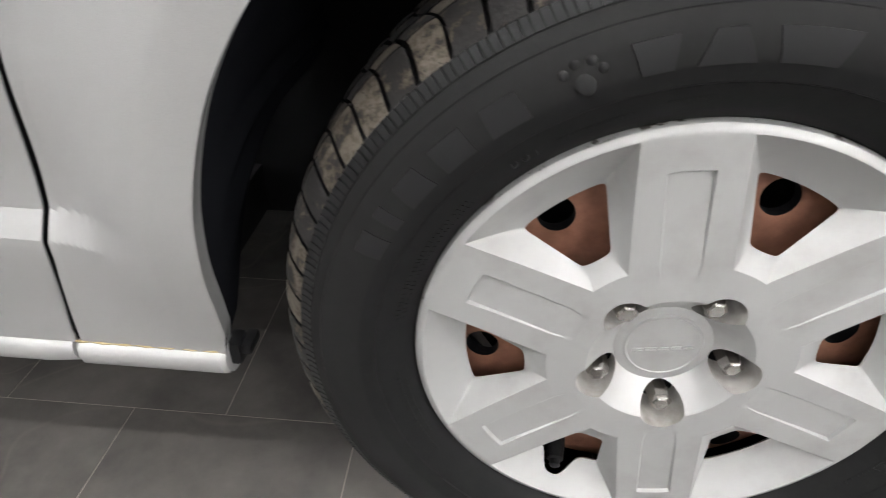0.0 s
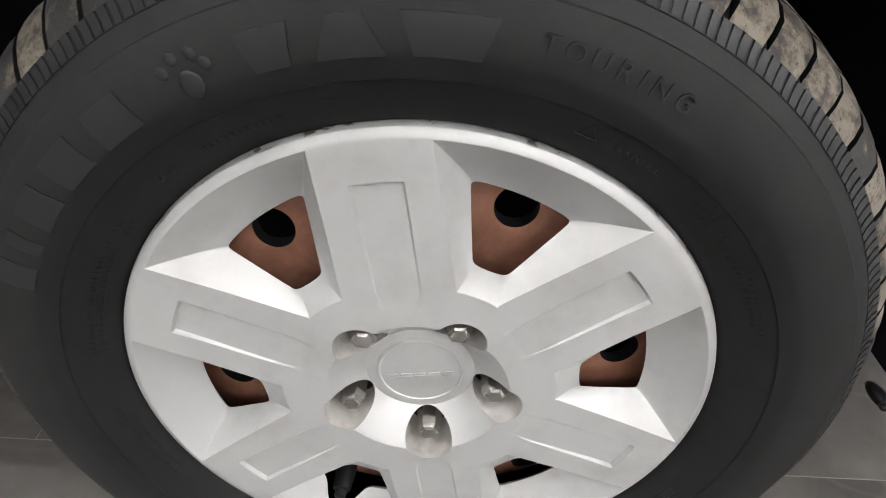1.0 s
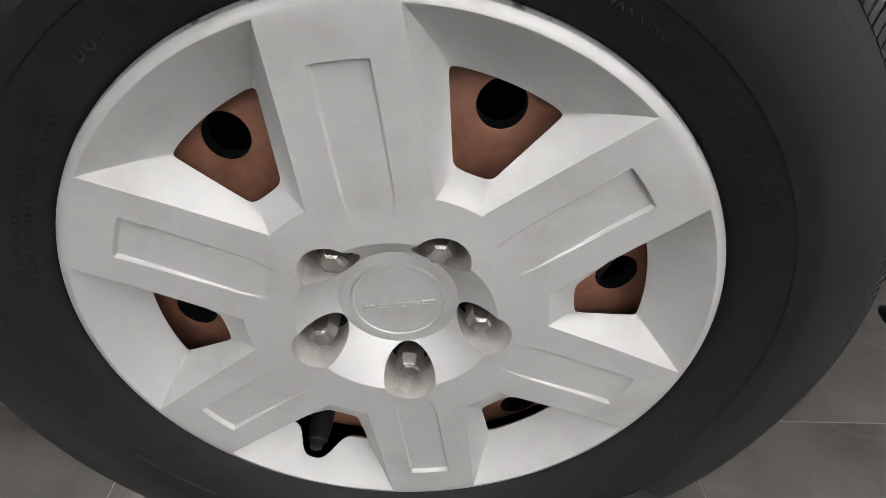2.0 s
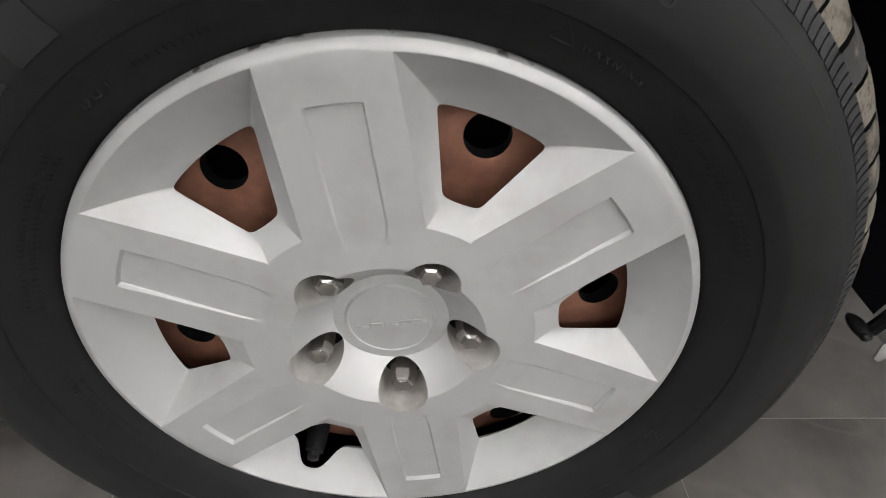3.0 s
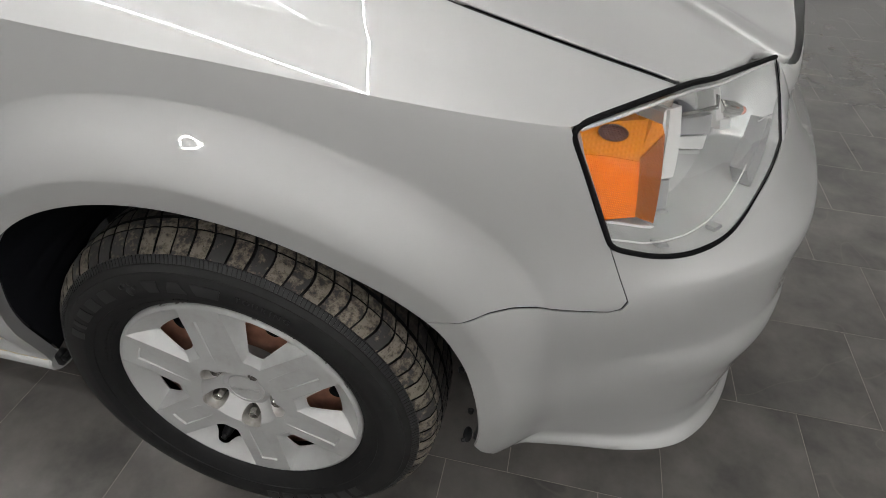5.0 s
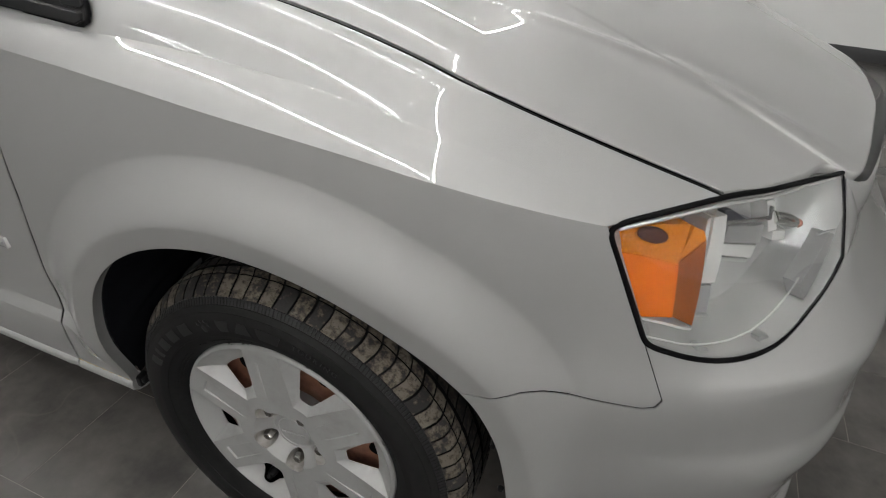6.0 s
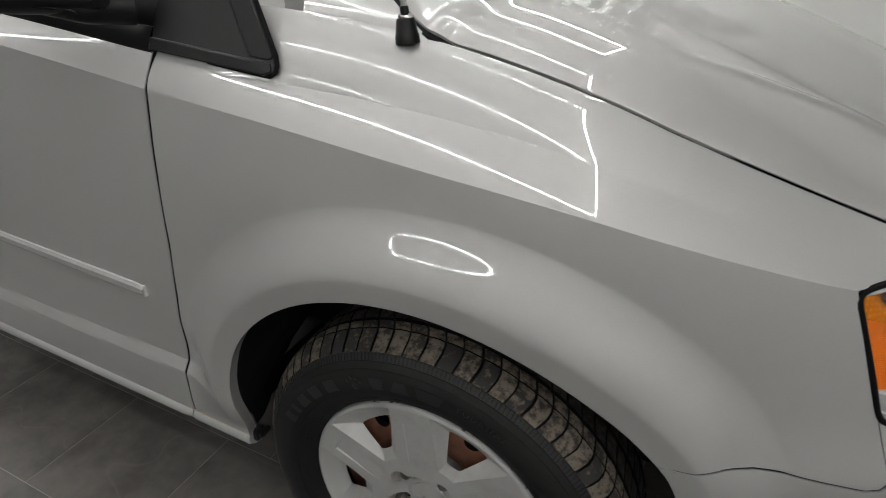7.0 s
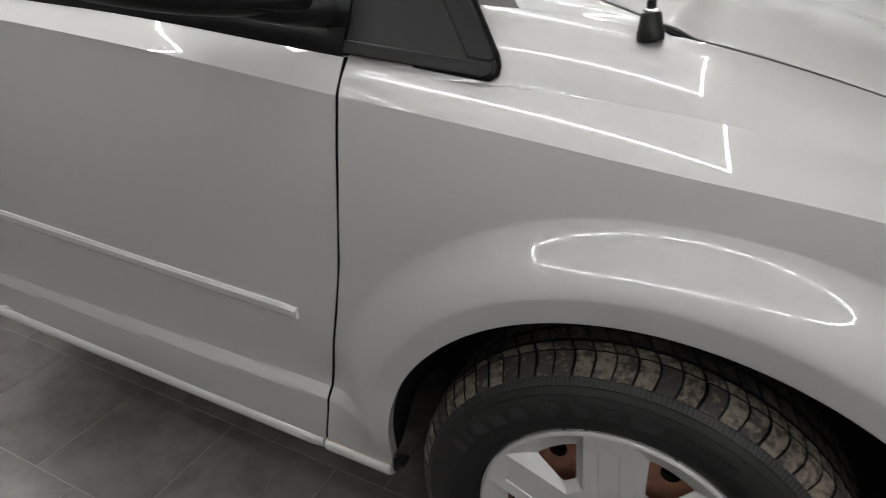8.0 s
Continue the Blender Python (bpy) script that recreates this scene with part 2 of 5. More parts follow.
def tube(points, radius, n=10, bm=None, closed=False, cap=True):
    bm = bm or bmesh.new()
    pts = [Vector(p) for p in points]
    rings = []
    side = None
    for i, p in enumerate(pts):
        a = pts[i - 1] if i or closed else pts[0]
        b = pts[(i + 1) % len(pts)] if i + 1 < len(pts) or closed else pts[-1]
        d = (b - a).normalized()
        if side is None:
            side = d.orthogonal().normalized()
        side = (side - d * side.dot(d)).normalized()
        up = d.cross(side)
        rad = radius[i] if isinstance(radius, (list, tuple)) else radius
        rings.append([bm.verts.new(p + rad * (math.cos(2 * math.pi * k / n) * side + math.sin(2 * math.pi * k / n) * up)) for k in range(n)])
    pairs = list(zip(rings, rings[1:])) + ([(rings[-1], rings[0])] if closed else [])
    for r0, r1 in pairs:
        for k in range(n):
            bm.faces.new((r0[k], r0[(k + 1) % n], r1[(k + 1) % n], r1[k]))
    if cap and not closed:
        bm.faces.new(rings[0][::-1])
        bm.faces.new(rings[-1])
    return bm


def lerp(a, b, t):
    return a + (b - a) * t


def curve(table, x):
    """Smooth (monotone cubic) reading of a table of (x, value)."""
    if x <= table[0][0]:
        return table[0][1]
    if x >= table[-1][0]:
        return table[-1][1]
    k = max(i for i in range(len(table) - 1) if table[i][0] <= x)
    def slope(i):
        if i <= 0 or i >= len(table) - 1:
            return 0.0 if i <= 0 else 0.0
        d0 = (table[i][1] - table[i - 1][1]) / (table[i][0] - table[i - 1][0])
        d1 = (table[i + 1][1] - table[i][1]) / (table[i + 1][0] - table[i][0])
        return 0.0 if d0 * d1 <= 0 else 2 * d0 * d1 / (d0 + d1)
    def end(i, j):
        return (table[j][1] - table[i][1]) / (table[j][0] - table[i][0])
    h = table[k + 1][0] - table[k][0]
    m0 = slope(k) if k > 0 else end(0, 1)
    m1 = slope(k + 1) if k + 1 < len(table) - 1 else end(-2, -1)
    t = (x - table[k][0]) / h
    return ((2 * t ** 3 - 3 * t * t + 1) * table[k][1] + (t ** 3 - 2 * t * t + t) * h * m0
            + (3 * t * t - 2 * t ** 3) * table[k + 1][1] + (t ** 3 - t * t) * h * m1)


def natural(table, x0, x1, n=1200):
    """A natural cubic spline through a table, read off densely; straight on beyond its ends."""
    xs, ys = np.array([q[0] for q in table], float), np.array([q[1] for q in table], float)
    k = len(xs)
    A, r = np.eye(k), np.zeros(k)
    h = np.diff(xs)
    for i in range(1, k - 1):
        A[i, i - 1:i + 2] = h[i - 1], 2 * (h[i - 1] + h[i]), h[i]
        r[i] = 6 * ((ys[i + 1] - ys[i]) / h[i] - (ys[i] - ys[i - 1]) / h[i - 1])
    M = np.linalg.solve(A, r)
    out = np.linspace(x0, x1, n)
    q = np.clip(np.searchsorted(xs, out) - 1, 0, k - 2)
    t, hq = out - xs[q], h[q]
    t = np.clip(t, 0, hq)
    s = (ys[q + 1] - ys[q]) / hq - hq * (2 * M[q] + M[q + 1]) / 6
    val = ys[q] + t * s + t * t * M[q] / 2 + t ** 3 * (M[q + 1] - M[q]) / (6 * hq)
    s0, s1 = (ys[1] - ys[0]) / h[0] - h[0] * M[1] / 6, (ys[-1] - ys[-2]) / h[-1] + h[-1] * M[-2] / 6
    val = val + np.minimum(out - xs[0], 0) * s0 + np.maximum(out - xs[-1], 0) * s1
    return out, val


def dense(table, x0, x1, n=1200):
    xs = np.linspace(x0, x1, n)
    return xs, np.array([curve(table, float(x)) for x in xs])


def read(tab, x):
    return float(np.interp(x, tab[0], tab[1]))


def step(a, b, x):
    t = min(1.0, max(0.0, (x - a) / (b - a)))
    return t * t * (3 - 2 * t)


def spread(points, counts):
    """Points along a polyline, with so many steps on each of its legs."""
    out = []
    for (a, b), n in zip(zip(points, points[1:]), counts):
        for k in range(n):
            out.append(tuple(lerp(p, q, k / n) for p, q in zip(a, b)))
    return out + [tuple(points[-1])]


# ---------------------------------------------------------------- the car's skin
HUB = 0.335        # height of the wheel's centre
ARCH = [(-8, 0.413), (8, 0.414), (18, 0.4195), (32, 0.436), (43, 0.450), (58, 0.4535), (70, 0.451), (80, 0.448), (104, 0.4435), (115, 0.441), (142, 0.425), (159, 0.408), (167, 0.401), (174, 0.399), (181, 0.403), (188, 0.420), (200, 0.44)]   # radius of the wheel arch by its angle
MID = 0.94         # the car's middle line
PLAN = [(-3.0, 0.05), (-1.8, 0.01), (-1.0, 0.0), (-0.4, 0.0), (0.0, 0.0), (0.2, 0.004), (0.3, 0.016), (0.4, 0.039), (0.5, 0.070), (0.6, 0.104), (0.7, 0.148), (0.78, 0.203), (0.84, 0.28), (0.885, 0.39), (0.92, 0.54), (0.95, 0.75), (0.96, 0.94)]


def plan_table():
    pts = [Vector(p) for p in PLAN]
    dense = []
    for i in range(len(pts) - 1):
        p0, p1, p2, p3 = pts[max(i - 1, 0)], pts[i], pts[i + 1], pts[min(i + 2, len(pts) - 1)]
        for k in range(24):
            t = k / 24
            dense.append(0.5 * ((2 * p1) + (p2 - p0) * t + (2 * p0 - 5 * p1 + 4 * p2 - p3) * t * t + (3 * p1 - p0 - 3 * p2 + p3) * t ** 3))
    dense.append(pts[-1])
    s, out = 0.0, []
    for i, p in enumerate(dense):
        if i:
            s += (p - dense[i - 1]).length
        out.append((s, p))
    zero = min(out, key=lambda q: abs(q[1].x))[0]
    return [(q - zero, p) for q, p in out]


PT = plan_table()
PU = np.array([q for q, _ in PT])
PX = np.array([p.x for _, p in PT])
PY = np.array([p.y for _, p in PT])
UMAX = float(PU[-1])


def plan(u):
    x, y = float(np.interp(u, PU, PX)), float(np.interp(u, PU, PY))
    e = 0.02
    dx = float(np.interp(u + e, PU, PX) - np.interp(u - e, PU, PX))
    dy = float(np.interp(u + e, PU, PY) - np.interp(u - e, PU, PY))
    n = math.hypot(dx, dy)
    return x, y, -dy / n, dx / n       # place and inward normal


def u_at(x):
    return float(np.interp(x, PX, PU))


SIDE = [(0.15, 0.07), (0.24, 0.042), (0.28, 0.028), (0.35, 0.011), (0.425, -0.001), (0.50, -0.003), (0.60, -0.011), (0.70, -0.018), (0.80, -0.021), (0.90, -0.017), (1.0, -0.006), (1.1, 0.0)]
FRONT = [(0.15, 0.09), (0.19, 0.03), (0.215, 0.0), (0.24, -0.006), (0.262, -0.003), (0.30, -0.002), (0.34, -0.006), (0.42, -0.017), (0.485, -0.027), (0.505, -0.025), (0.54, -0.016), (0.60, -0.013), (0.655, -0.013), (0.675, -0.009), (0.70, 0.010), (0.73, 0.034), (0.78, 0.070), (0.82, 0.098), (0.86, 0.124), (0.92, 0.150), (1.0, 0.18)]
LOWER = [(0.40, 0.293), (0.46, 0.250), (0.53, 0.228), (0.62, 0.214), (0.80, 0.203), (1.6, 0.19)]     # height of the bumper's lower edge, by u
CREASE = [(-3.0, 1.07), (-1.22, 1.044), (-0.92, 1.030), (-0.68, 1.014), (-0.48, 0.998), (-0.27, 0.984), (0.0, 0.964), (0.2, 0.949), (0.48, 0.912), (0.8, 0.90), (1.6, 0.90)]
# above the crease, by u: (inward, height) of the fold, of two guides and of the top edge
SHOULDER = [
    (-3.0, (0.010, 1.100), (0.036, 1.125), (0.062, 1.155), (0.090, 1.18)),
    (-0.50, (0.010, 1.031), (0.034, 1.052), (0.060, 1.080), (0.088, 1.105)),
    (-0.25, (0.026, 1.029), (0.036, 1.054), (0.056, 1.090), (0.094, 1.110)),
    (-0.05, (0.036, 1.021), (0.047, 1.048), (0.068, 1.084), (0.103, 1.096)),
    (0.116, (0.036, 1.002), (0.054, 1.024), (0.076, 1.049), (0.113, 1.058)),
    (0.30, (0.033, 0.976), (0.049, 0.990), (0.067, 1.005), (0.100, 1.013)),
    (0.48, (0.022, 0.938), (0.036, 0.950), (0.050, 0.961), (0.069, 0.968)),
    (0.63, (0.020, 0.916), (0.028, 0.921), (0.036, 0.925), (0.048, 0.929)),
]


SIDE_T, FRONT_T = natural(SIDE, 0.1, 1.2), dense(FRONT, 0.1, 1.1)
ARCH_T = natural(ARCH, -90, 270, 2400)
LOWER_T = dense(LOWER, 0.3, 1.7)
CREASE_T = natural(CREASE, -3.0, 1.6, 2400)


def settle(k, j):
    """One measure of the shoulder along u: a smooth cubic, levelling off along the door."""
    pts = [(q[0], q[k][j]) for q in SHOULDER[1:]]
    f = np.polyfit([p[0] for p in pts], [p[1] for p in pts], 4)
    us = np.linspace(-3.0, 1.6, 2400)
    rise = np.polyval(np.polyder(f), -0.5)
    far = np.interp(us, [-3.0, -0.5], [SHOULDER[0][k][j] - SHOULDER[1][k][j], 0.0]) + np.polyval(f, -0.5)
    slope = (SHOULDER[1][k][j] - SHOULDER[0][k][j]) / 2.5
    L = 0.22
    door = far - (rise - slope) * L * (1 - np.exp(np.minimum(us + 0.5, 0) / L))
    hi = np.polyval(f, 0.63) + (us - 0.63) * np.polyval(np.polyder(f), 0.63) * 0.3
    return us, np.where(us < -0.5, door, np.where(us > 0.63, hi, np.polyval(f, us)))


SHOULDER_T = [[settle(k, j) for j in (0, 1)] for k in (1, 2, 3, 4)]


def crease(u):
    return read(CREASE_T, u)


def inward(u, z):
    x = plan(u)[0]
    w = step(0.54, 0.84, u)
    d = lerp(read(SIDE_T, z), read(FRONT_T, z), w) if w else read(SIDE_T, z)
    lower = step(-0.42, -0.50, u)
    zb = 0.452 + 0.03 * (u + 0.5)
    d += lower * (0.013 * min(1.0, max(0.0, (z - zb + 0.026) / 0.026)) * (1 - step(zb, zb + 0.13, z)))
    edge = 0.0
    if u > 0.36:                         # lip along the bumper's lower edge
        edge = 0.017 * step(0.38, 0.58, u) * math.exp(-((z - read(LOWER_T, u) - 0.020) / 0.018) ** 2)
    r = math.hypot(x, z - HUB)
    deg = math.degrees(math.atan2(z - HUB, x))
    rho = r - read(ARCH_T, deg + 360 if deg < -90 else deg)
    ramp = min(1.0, max(0.0, (rho - 0.036) / (0.092 + 0.008 * step(95, 62, deg) * step(20, 45, deg))))      # broader towards the bumper
    flare = 1 - (0.45 * ramp + 0.55 * ramp * ramp * (3 - 2 * ramp))
    if x < 0:
        flare *= step(0.26, 0.52, z)
    flare *= 1 - 0.16 * (1 - step(-0.01, 0.042, rho))
    d -= 0.0175 * math.exp(-((z - 0.635) / (0.075 if z > 0.635 else 0.20)) ** 2) * step(0.40, 0.50, u) * (1 - step(0.62, 0.82, u))      # the bumper's corner stands out
    return d - ((0.034 * flare * (1 - step(0.5, 0.62, u))) ** 4 + edge ** 4) ** 0.25


def skin(u, s):
    """A point of the outer skin: u runs along the side and round the nose, s is 1 at the shoulder crease, 2 at the top edge."""
    x, y, nx, ny = plan(u)
    zc = crease(u)
    if s <= 1:
        z = s * zc
        d = inward(u, z)
    else:
        t = (s - 1) * 3
        (df, zf), (d1, z1), (d2, z2), (d3, z3) = [(read(q[0], u), read(q[1], u)) for q in SHOULDER_T]
        d0 = inward(u, zc)
        if u < -0.4655:                  # the door's band runs on without a fold
            k = t / 3
            d, z = lerp(d0, 0.070, k) - 0.006 * math.sin(math.pi * k), lerp(zc, z3, k)
        elif t < 1:
            d, z = lerp(d0, df, t), lerp(zc, zf, t)
            d -= 0.0025 * math.sin(math.pi * t)
        else:
            k = min(1.0, (t - 1) / 2)
            w0, w1, w2, w3 = (1 - k) ** 3, 3 * k * (1 - k) ** 2, 3 * k * k * (1 - k), k ** 3
            d = w0 * df + w1 * d1 + w2 * d2 + w3 * d3
            z = w0 * zf + w1 * z1 + w2 * z2 + w3 * z3
        if t > 3.0:                      # on to the pillar and the cowl
            w, k = step(-0.247, -0.06, u), t - 3.0
            x += k * lerp(-0.05, -0.02, w)
            d += k * lerp(0.06, 0.07, w)
            z += lerp(0.035, 0.022, w) * math.sin(k * 1.5)
    return Vector((x + nx * d, y + ny * d, z))


def on_skin(u, z):
    """The skin at a height below the crease."""
    return skin(u, z / crease(u))


def patch(a, b, nv, bm=None, lift=0.0, flip=False):
    """The skin between two lines of (u, s), with as many points each."""
    rows = []
    for j in range(nv + 1):
        t = j / nv
        row = []
        for p, q in zip(a, b):
            row.append(skin(lerp(p[0], q[0], t), lerp(p[1], q[1], t)))
        rows.append(row)
    return sheet(rows, bm, flip)


def uz(*pts):
    """(x, z) of places on the side as (u, s)."""
    return [(u_at(x), z / crease(u_at(x))) for x, z in pts]


def thicken(ob, t=0.004, offset=-1.0):
    m = ob.modifiers.new("sheet", "SOLIDIFY")
    m.thickness, m.offset = t, offset
    m.use_rim = True
    return ob


car = tagged(new("minivan"), "silver minivan with plastic wheel cover and amber turn signal", "car")

# ---------------------------------------------------------------- body panels
SEAM = [(0.3255, 0.645), (0.364, 0.648), (0.398, 0.6575), (0.43, 0.659), (0.461, 0.656), (0.515, 0.648), (0.556, 0.6435), (0.572, 0.648), (0.578, 0.661)]
DOORGAP = [(-0.5625, 0.285), (-0.532, 0.405), (-0.5255, 0.452), (-0.4865, 0.64), (-0.470, 0.745), (-0.4635, 0.87), (-0.464, 0.95)]
G = 0.0028            # half the width of a panel gap


def arch_at(deg, more=0.0):
    r = curve(ARCH, deg) + more
    return (r * math.cos(radians(deg)), HUB + r * math.sin(radians(deg)))


def arch_line(a0, a1, n, more=0.0):
    return uz(*[arch_at(lerp(a0, a1, k / n), more) for k in range(n + 1)])


def lip(bm, line, depth=0.022):
    """A flange that turns inwards along an edge of (u, s)."""
    rows = []
    for k in range(4):
        row = []
        for u, s in line:
            p = skin(u, s)
            c = Vector((p.x, 0, p.z - HUB)).normalized()
            f = (0, 0.35, 0.75, 1.0)[k]
            row.append(p + Vector((0, depth * f, 0)) + c * (0.004 * math.sin(f * 1.57)))
        rows.append(row)
    return sheet(rows, bm, True)


CORNER = [(-0.20, 0.265, 1.122), (-0.165, 0.222, 1.118), (-0.127, 0.178, 1.1135), (-0.09, 0.138, 1.1085), (-0.062, 0.1165, 1.1045)]   # the hood's edge at its rear corner


def along(pts, t):
    ps = [Vector(p) for p in pts]
    ls = [0.0]
    for a, b in zip(ps, ps[1:]):
        ls.append(ls[-1] + (b - a).length)
    return Vector([curve([(l, p[i]) for l, p in zip(ls, ps)], t * ls[-1]) for i in range(3)])


def coons(top, right, low, left, s, t):
    """A patch from four edges: s from left to right, t from the top down."""
    a, b, c, d = along(top, s), along(low, s), along(left, t), along(right, t)
    p00, p10, p01, p11 = Vector(top[0]), Vector(top[-1]), Vector(low[0]), Vector(low[-1])
    return (1 - t) * a + t * b + (1 - s) * c + s * d - ((1 - s) * (1 - t) * p00 + s * (1 - t) * p10 + (1 - s) * t * p01 + s * t * p11)


uc0 = u_at(-0.464)
low_b = spread(uz(*[(x + G, z) for x, z in DOORGAP]) + [(uc0 + G, 1.0)], [16, 12, 26, 12, 14, 8, 6])
top_b = [(lerp(uc0 + G, u_at(0.464), k / 110), 1.0) for k in range(111)]
front_b = spread([(u_at(0.464), 1.0)] + uz((0.539, 0.748), *[(x - (0.0024 if x > 0.57 else 0.0), z + G) for x, z in SEAM[::-1]]), [16, 10, 3, 3, 5, 5, 5, 5, 5, 5])
outer = low_b[:-1] + top_b[:-1] + front_b
inner_arch = arch_line(188, 43.2, len(outer) - 1)
fb = patch(inner_arch, outer, 100)
UH = u_at(0.595)
reach = [(u if k < 70 else lerp(top_b[70][0], UH, (k - 70) / 40), 2.0) for k, (u, s) in enumerate(top_b)]
LAMP_TL, LAMP_HC = skin(u_at(0.464), 1.0), Vector((0.583, 0.144, 0.930))
trows = []
for j in range(49):
    v, row = j / 48, []
    for k, (p, q) in enumerate(zip(top_b, reach)):
        w = step(80, 110, k)
        last = skin(q[0], 2.0).lerp(LAMP_HC, w)
        row.append(skin(lerp(p[0], q[0], v), 1 + v).lerp(skin(p[0], 1.0).lerp(last, v), w))
    trows.append(row)
sheet(trows, fb)
fl_row = [p for p in trows[-1] if p.x > -0.06]
sheet([[p + Vector((0, 0.0012 * k, -0.009 * k)) for p in fl_row] for k in (0, 1, 2, 3)], fb)
tail = [tuple(skin(lerp(u_at(-0.247), u_at(-0.062), k / 24), 2.0)) for k in range(25)]
side_gap = [tail[-1]] + [(x - 0.006, y - 0.009, z - 0.002) for x, y, z in CORNER[-2::-1]]
pillar = [tail[0], (-0.285, 0.150, 1.128), (-0.33, 0.20, 1.138), (-0.36, 0.25, 1.142)]
rear_edge = [tuple(Vector(pillar[-1]).lerp(Vector(side_gap[-1]), k / 3)) for k in range(4)]
sheet([[coons(tail, side_gap, rear_edge, pillar, i / 24, j / 16) for i in range(25)] for j in range(17)], fb)
lip(fb, inner_arch)


def slot(bm, line, way, deep=0.014):
    """A flange straight inwards along a panel gap, bent a little under the panel."""
    sheet([[skin(u, s) + Vector((way * f * 0.002, deep * f, -0.25 * deep * f)) for u, s in line] for f in (0.06, 0.3, 1.0)], bm)


fender = thicken(part("fender", fb, paint, car, "silver painted front fender", sharp=15, weld=2e-4), 0.0015, 1.0)

DX0 = -1.75
rows = []
zs = [0.285 + 0.01 * k for k in range(14)] + [0.42 + 0.006 * k for k in range(12)] + [0.5 + 0.025 * k for k in range(18)]
gapx = sorted((z, x) for x, z in DOORGAP)
for z in zs:
    xe = curve(gapx, z) - G
    rows.append([on_skin(u_at(lerp(DX0, xe, k / 70)), z) for k in range(71)])
BELT = [(-3.0, 1.106), (-1.0, 1.070), (-0.47, 1.0445)]


def s_for(u, z):
    lo, hi = 1.0, 2.0
    for _ in range(24):
        mid = (lo + hi) / 2
        lo, hi = (mid, hi) if skin(u, mid).z < z else (lo, mid)
    return lo


belt_s = []
for i in range(71):
    u = lerp(u_at(DX0), uc0 - G, i / 70)
    belt_s.append((u, s_for(u, curve(BELT, u))))
for k in range(17):
    rows.append([skin(u, 0.975 + 0.025 * k / 4 if k < 5 else lerp(1.0, s, (k - 4) / 12)) for u, s in belt_s])
dbm = sheet(rows)
door = part("front_door", dbm, paint, car, "silver painted front door with body-colour moulding", sharp=15)
thicken(door, 0.0015, 1.0)

# bumper cover, from the arch round the nose
HL_LOW = [(0.541, 0.746), (0.572, 0.7365), (0.604, 0.7258), (0.6616, 0.7158), (0.703, 0.7189), (0.7289, 0.7304), (0.7475, 0.7453), (0.7727, 0.7693), (0.7897, 0.7853)]


def u_on(x, z):
    """Where along the plan the skin comes to x at a height."""
    lo, hi = 0.3, 1.45
    for _ in range(30):
        mid = (lo + hi) / 2
        lo, hi = (mid, hi) if on_skin(mid, z).x < x else (lo, mid)
    return lo


LOW_U = [(u_at(x) if x < 0.58 else u_on(x, z), z) for x, z in HL_LOW]
UC = u_at(SEAM[-1][0])
ba = arch_line(42.8, -5, 26)
ub0 = ba[-1][0]


def lower_edge(u):
    return (u, read(LOWER_T, u) / crease(u))


bbm = patch(ba + [lower_edge(lerp(ub0, UC, k / 14)) for k in range(1, 15)], spread(uz(*SEAM), [5, 5, 5, 5, 6, 6, 5, 3]), 60)
bb = spread([(u, z / crease(u)) for u, z in LOW_U], [5, 5, 8, 6, 5, 4, 6, 4])
u_end, rest = bb[-1][0], 40
bb += [(lerp(u_end, UMAX, (k + 1) / rest), lerp(HL_LOW[-1][1], 0.80, step(0, 0.3, (k + 1) / rest)) / crease(lerp(u_end, UMAX, (k + 1) / rest))) for k in range(rest)]
mids = [lerp(UC, UMAX, (u - bb[0][0]) / (UMAX - bb[0][0])) for u, s in bb]
band = [(u, SEAM[-1][1] / crease(u)) for u in mids]
patch([lower_edge(u) for u in mids], band, 60, bbm)
patch(band, bb, 16, bbm)
lip(bbm, arch_line(42.8, -5, 60))
bumper = part("bumper", bbm, paint, car, "silver painted plastic bumper cover", sharp=40, weld=2e-4)
thicken(bumper, 0.002, 1.0)

# near-black sheet for the shade in the air intake slit, over the lip's curled end
def slit(lift):
    return sheet([[on_skin(u_on(lerp(0.756, 0.808, k / 12), lerp(0.281, 0.350, k / 12)), lerp(0.281, 0.350, k / 12) + w * 0.0085 * math.sin(math.pi * k / 12) ** 0.8) + Vector((0.7, -0.7, 0)) * lift for k in range(13)] for w in (-1, -0.4, 0.4, 1)])


thicken(part("air_intake", slit(0.0012), dark, bumper, "near-black sheet for the shade in the air intake slit"), 0.003)

# hood
HOOD_NOSE = [(0.585, 0.150, 0.932), (0.642, 0.236, 0.9155), (0.703, 0.337, 0.8985), (0.765, 0.437, 0.8805), (0.786, 0.4385, 0.8765), (0.804, 0.449, 0.8735), (0.832, 0.53, 0.879), (0.862, 0.66, 0.884), (0.890, 0.80, 0.889), (0.900, MID, 0.892)]
RIDGE = [(0.10, 0.230), (0.245, 0.307), (0.361, 0.366), (0.49, 0.423), (0.61, 0.447), (0.72, 0.457), (0.80, 0.462)]     # soft crease that runs back from the lamp

ROW = np.array([tuple(p) for p in trows[-1]])
HOOD_EDGE = CORNER + [(x, float(np.interp(x, ROW[:, 0], ROW[:, 1])) + 0.0130, float(np.interp(x, ROW[:, 0], ROW[:, 2])) + 0.0030) for x in np.linspace(-0.03, 0.583, 19).tolist()]
HOOD_NOSE[0] = HOOD_EDGE[-1]


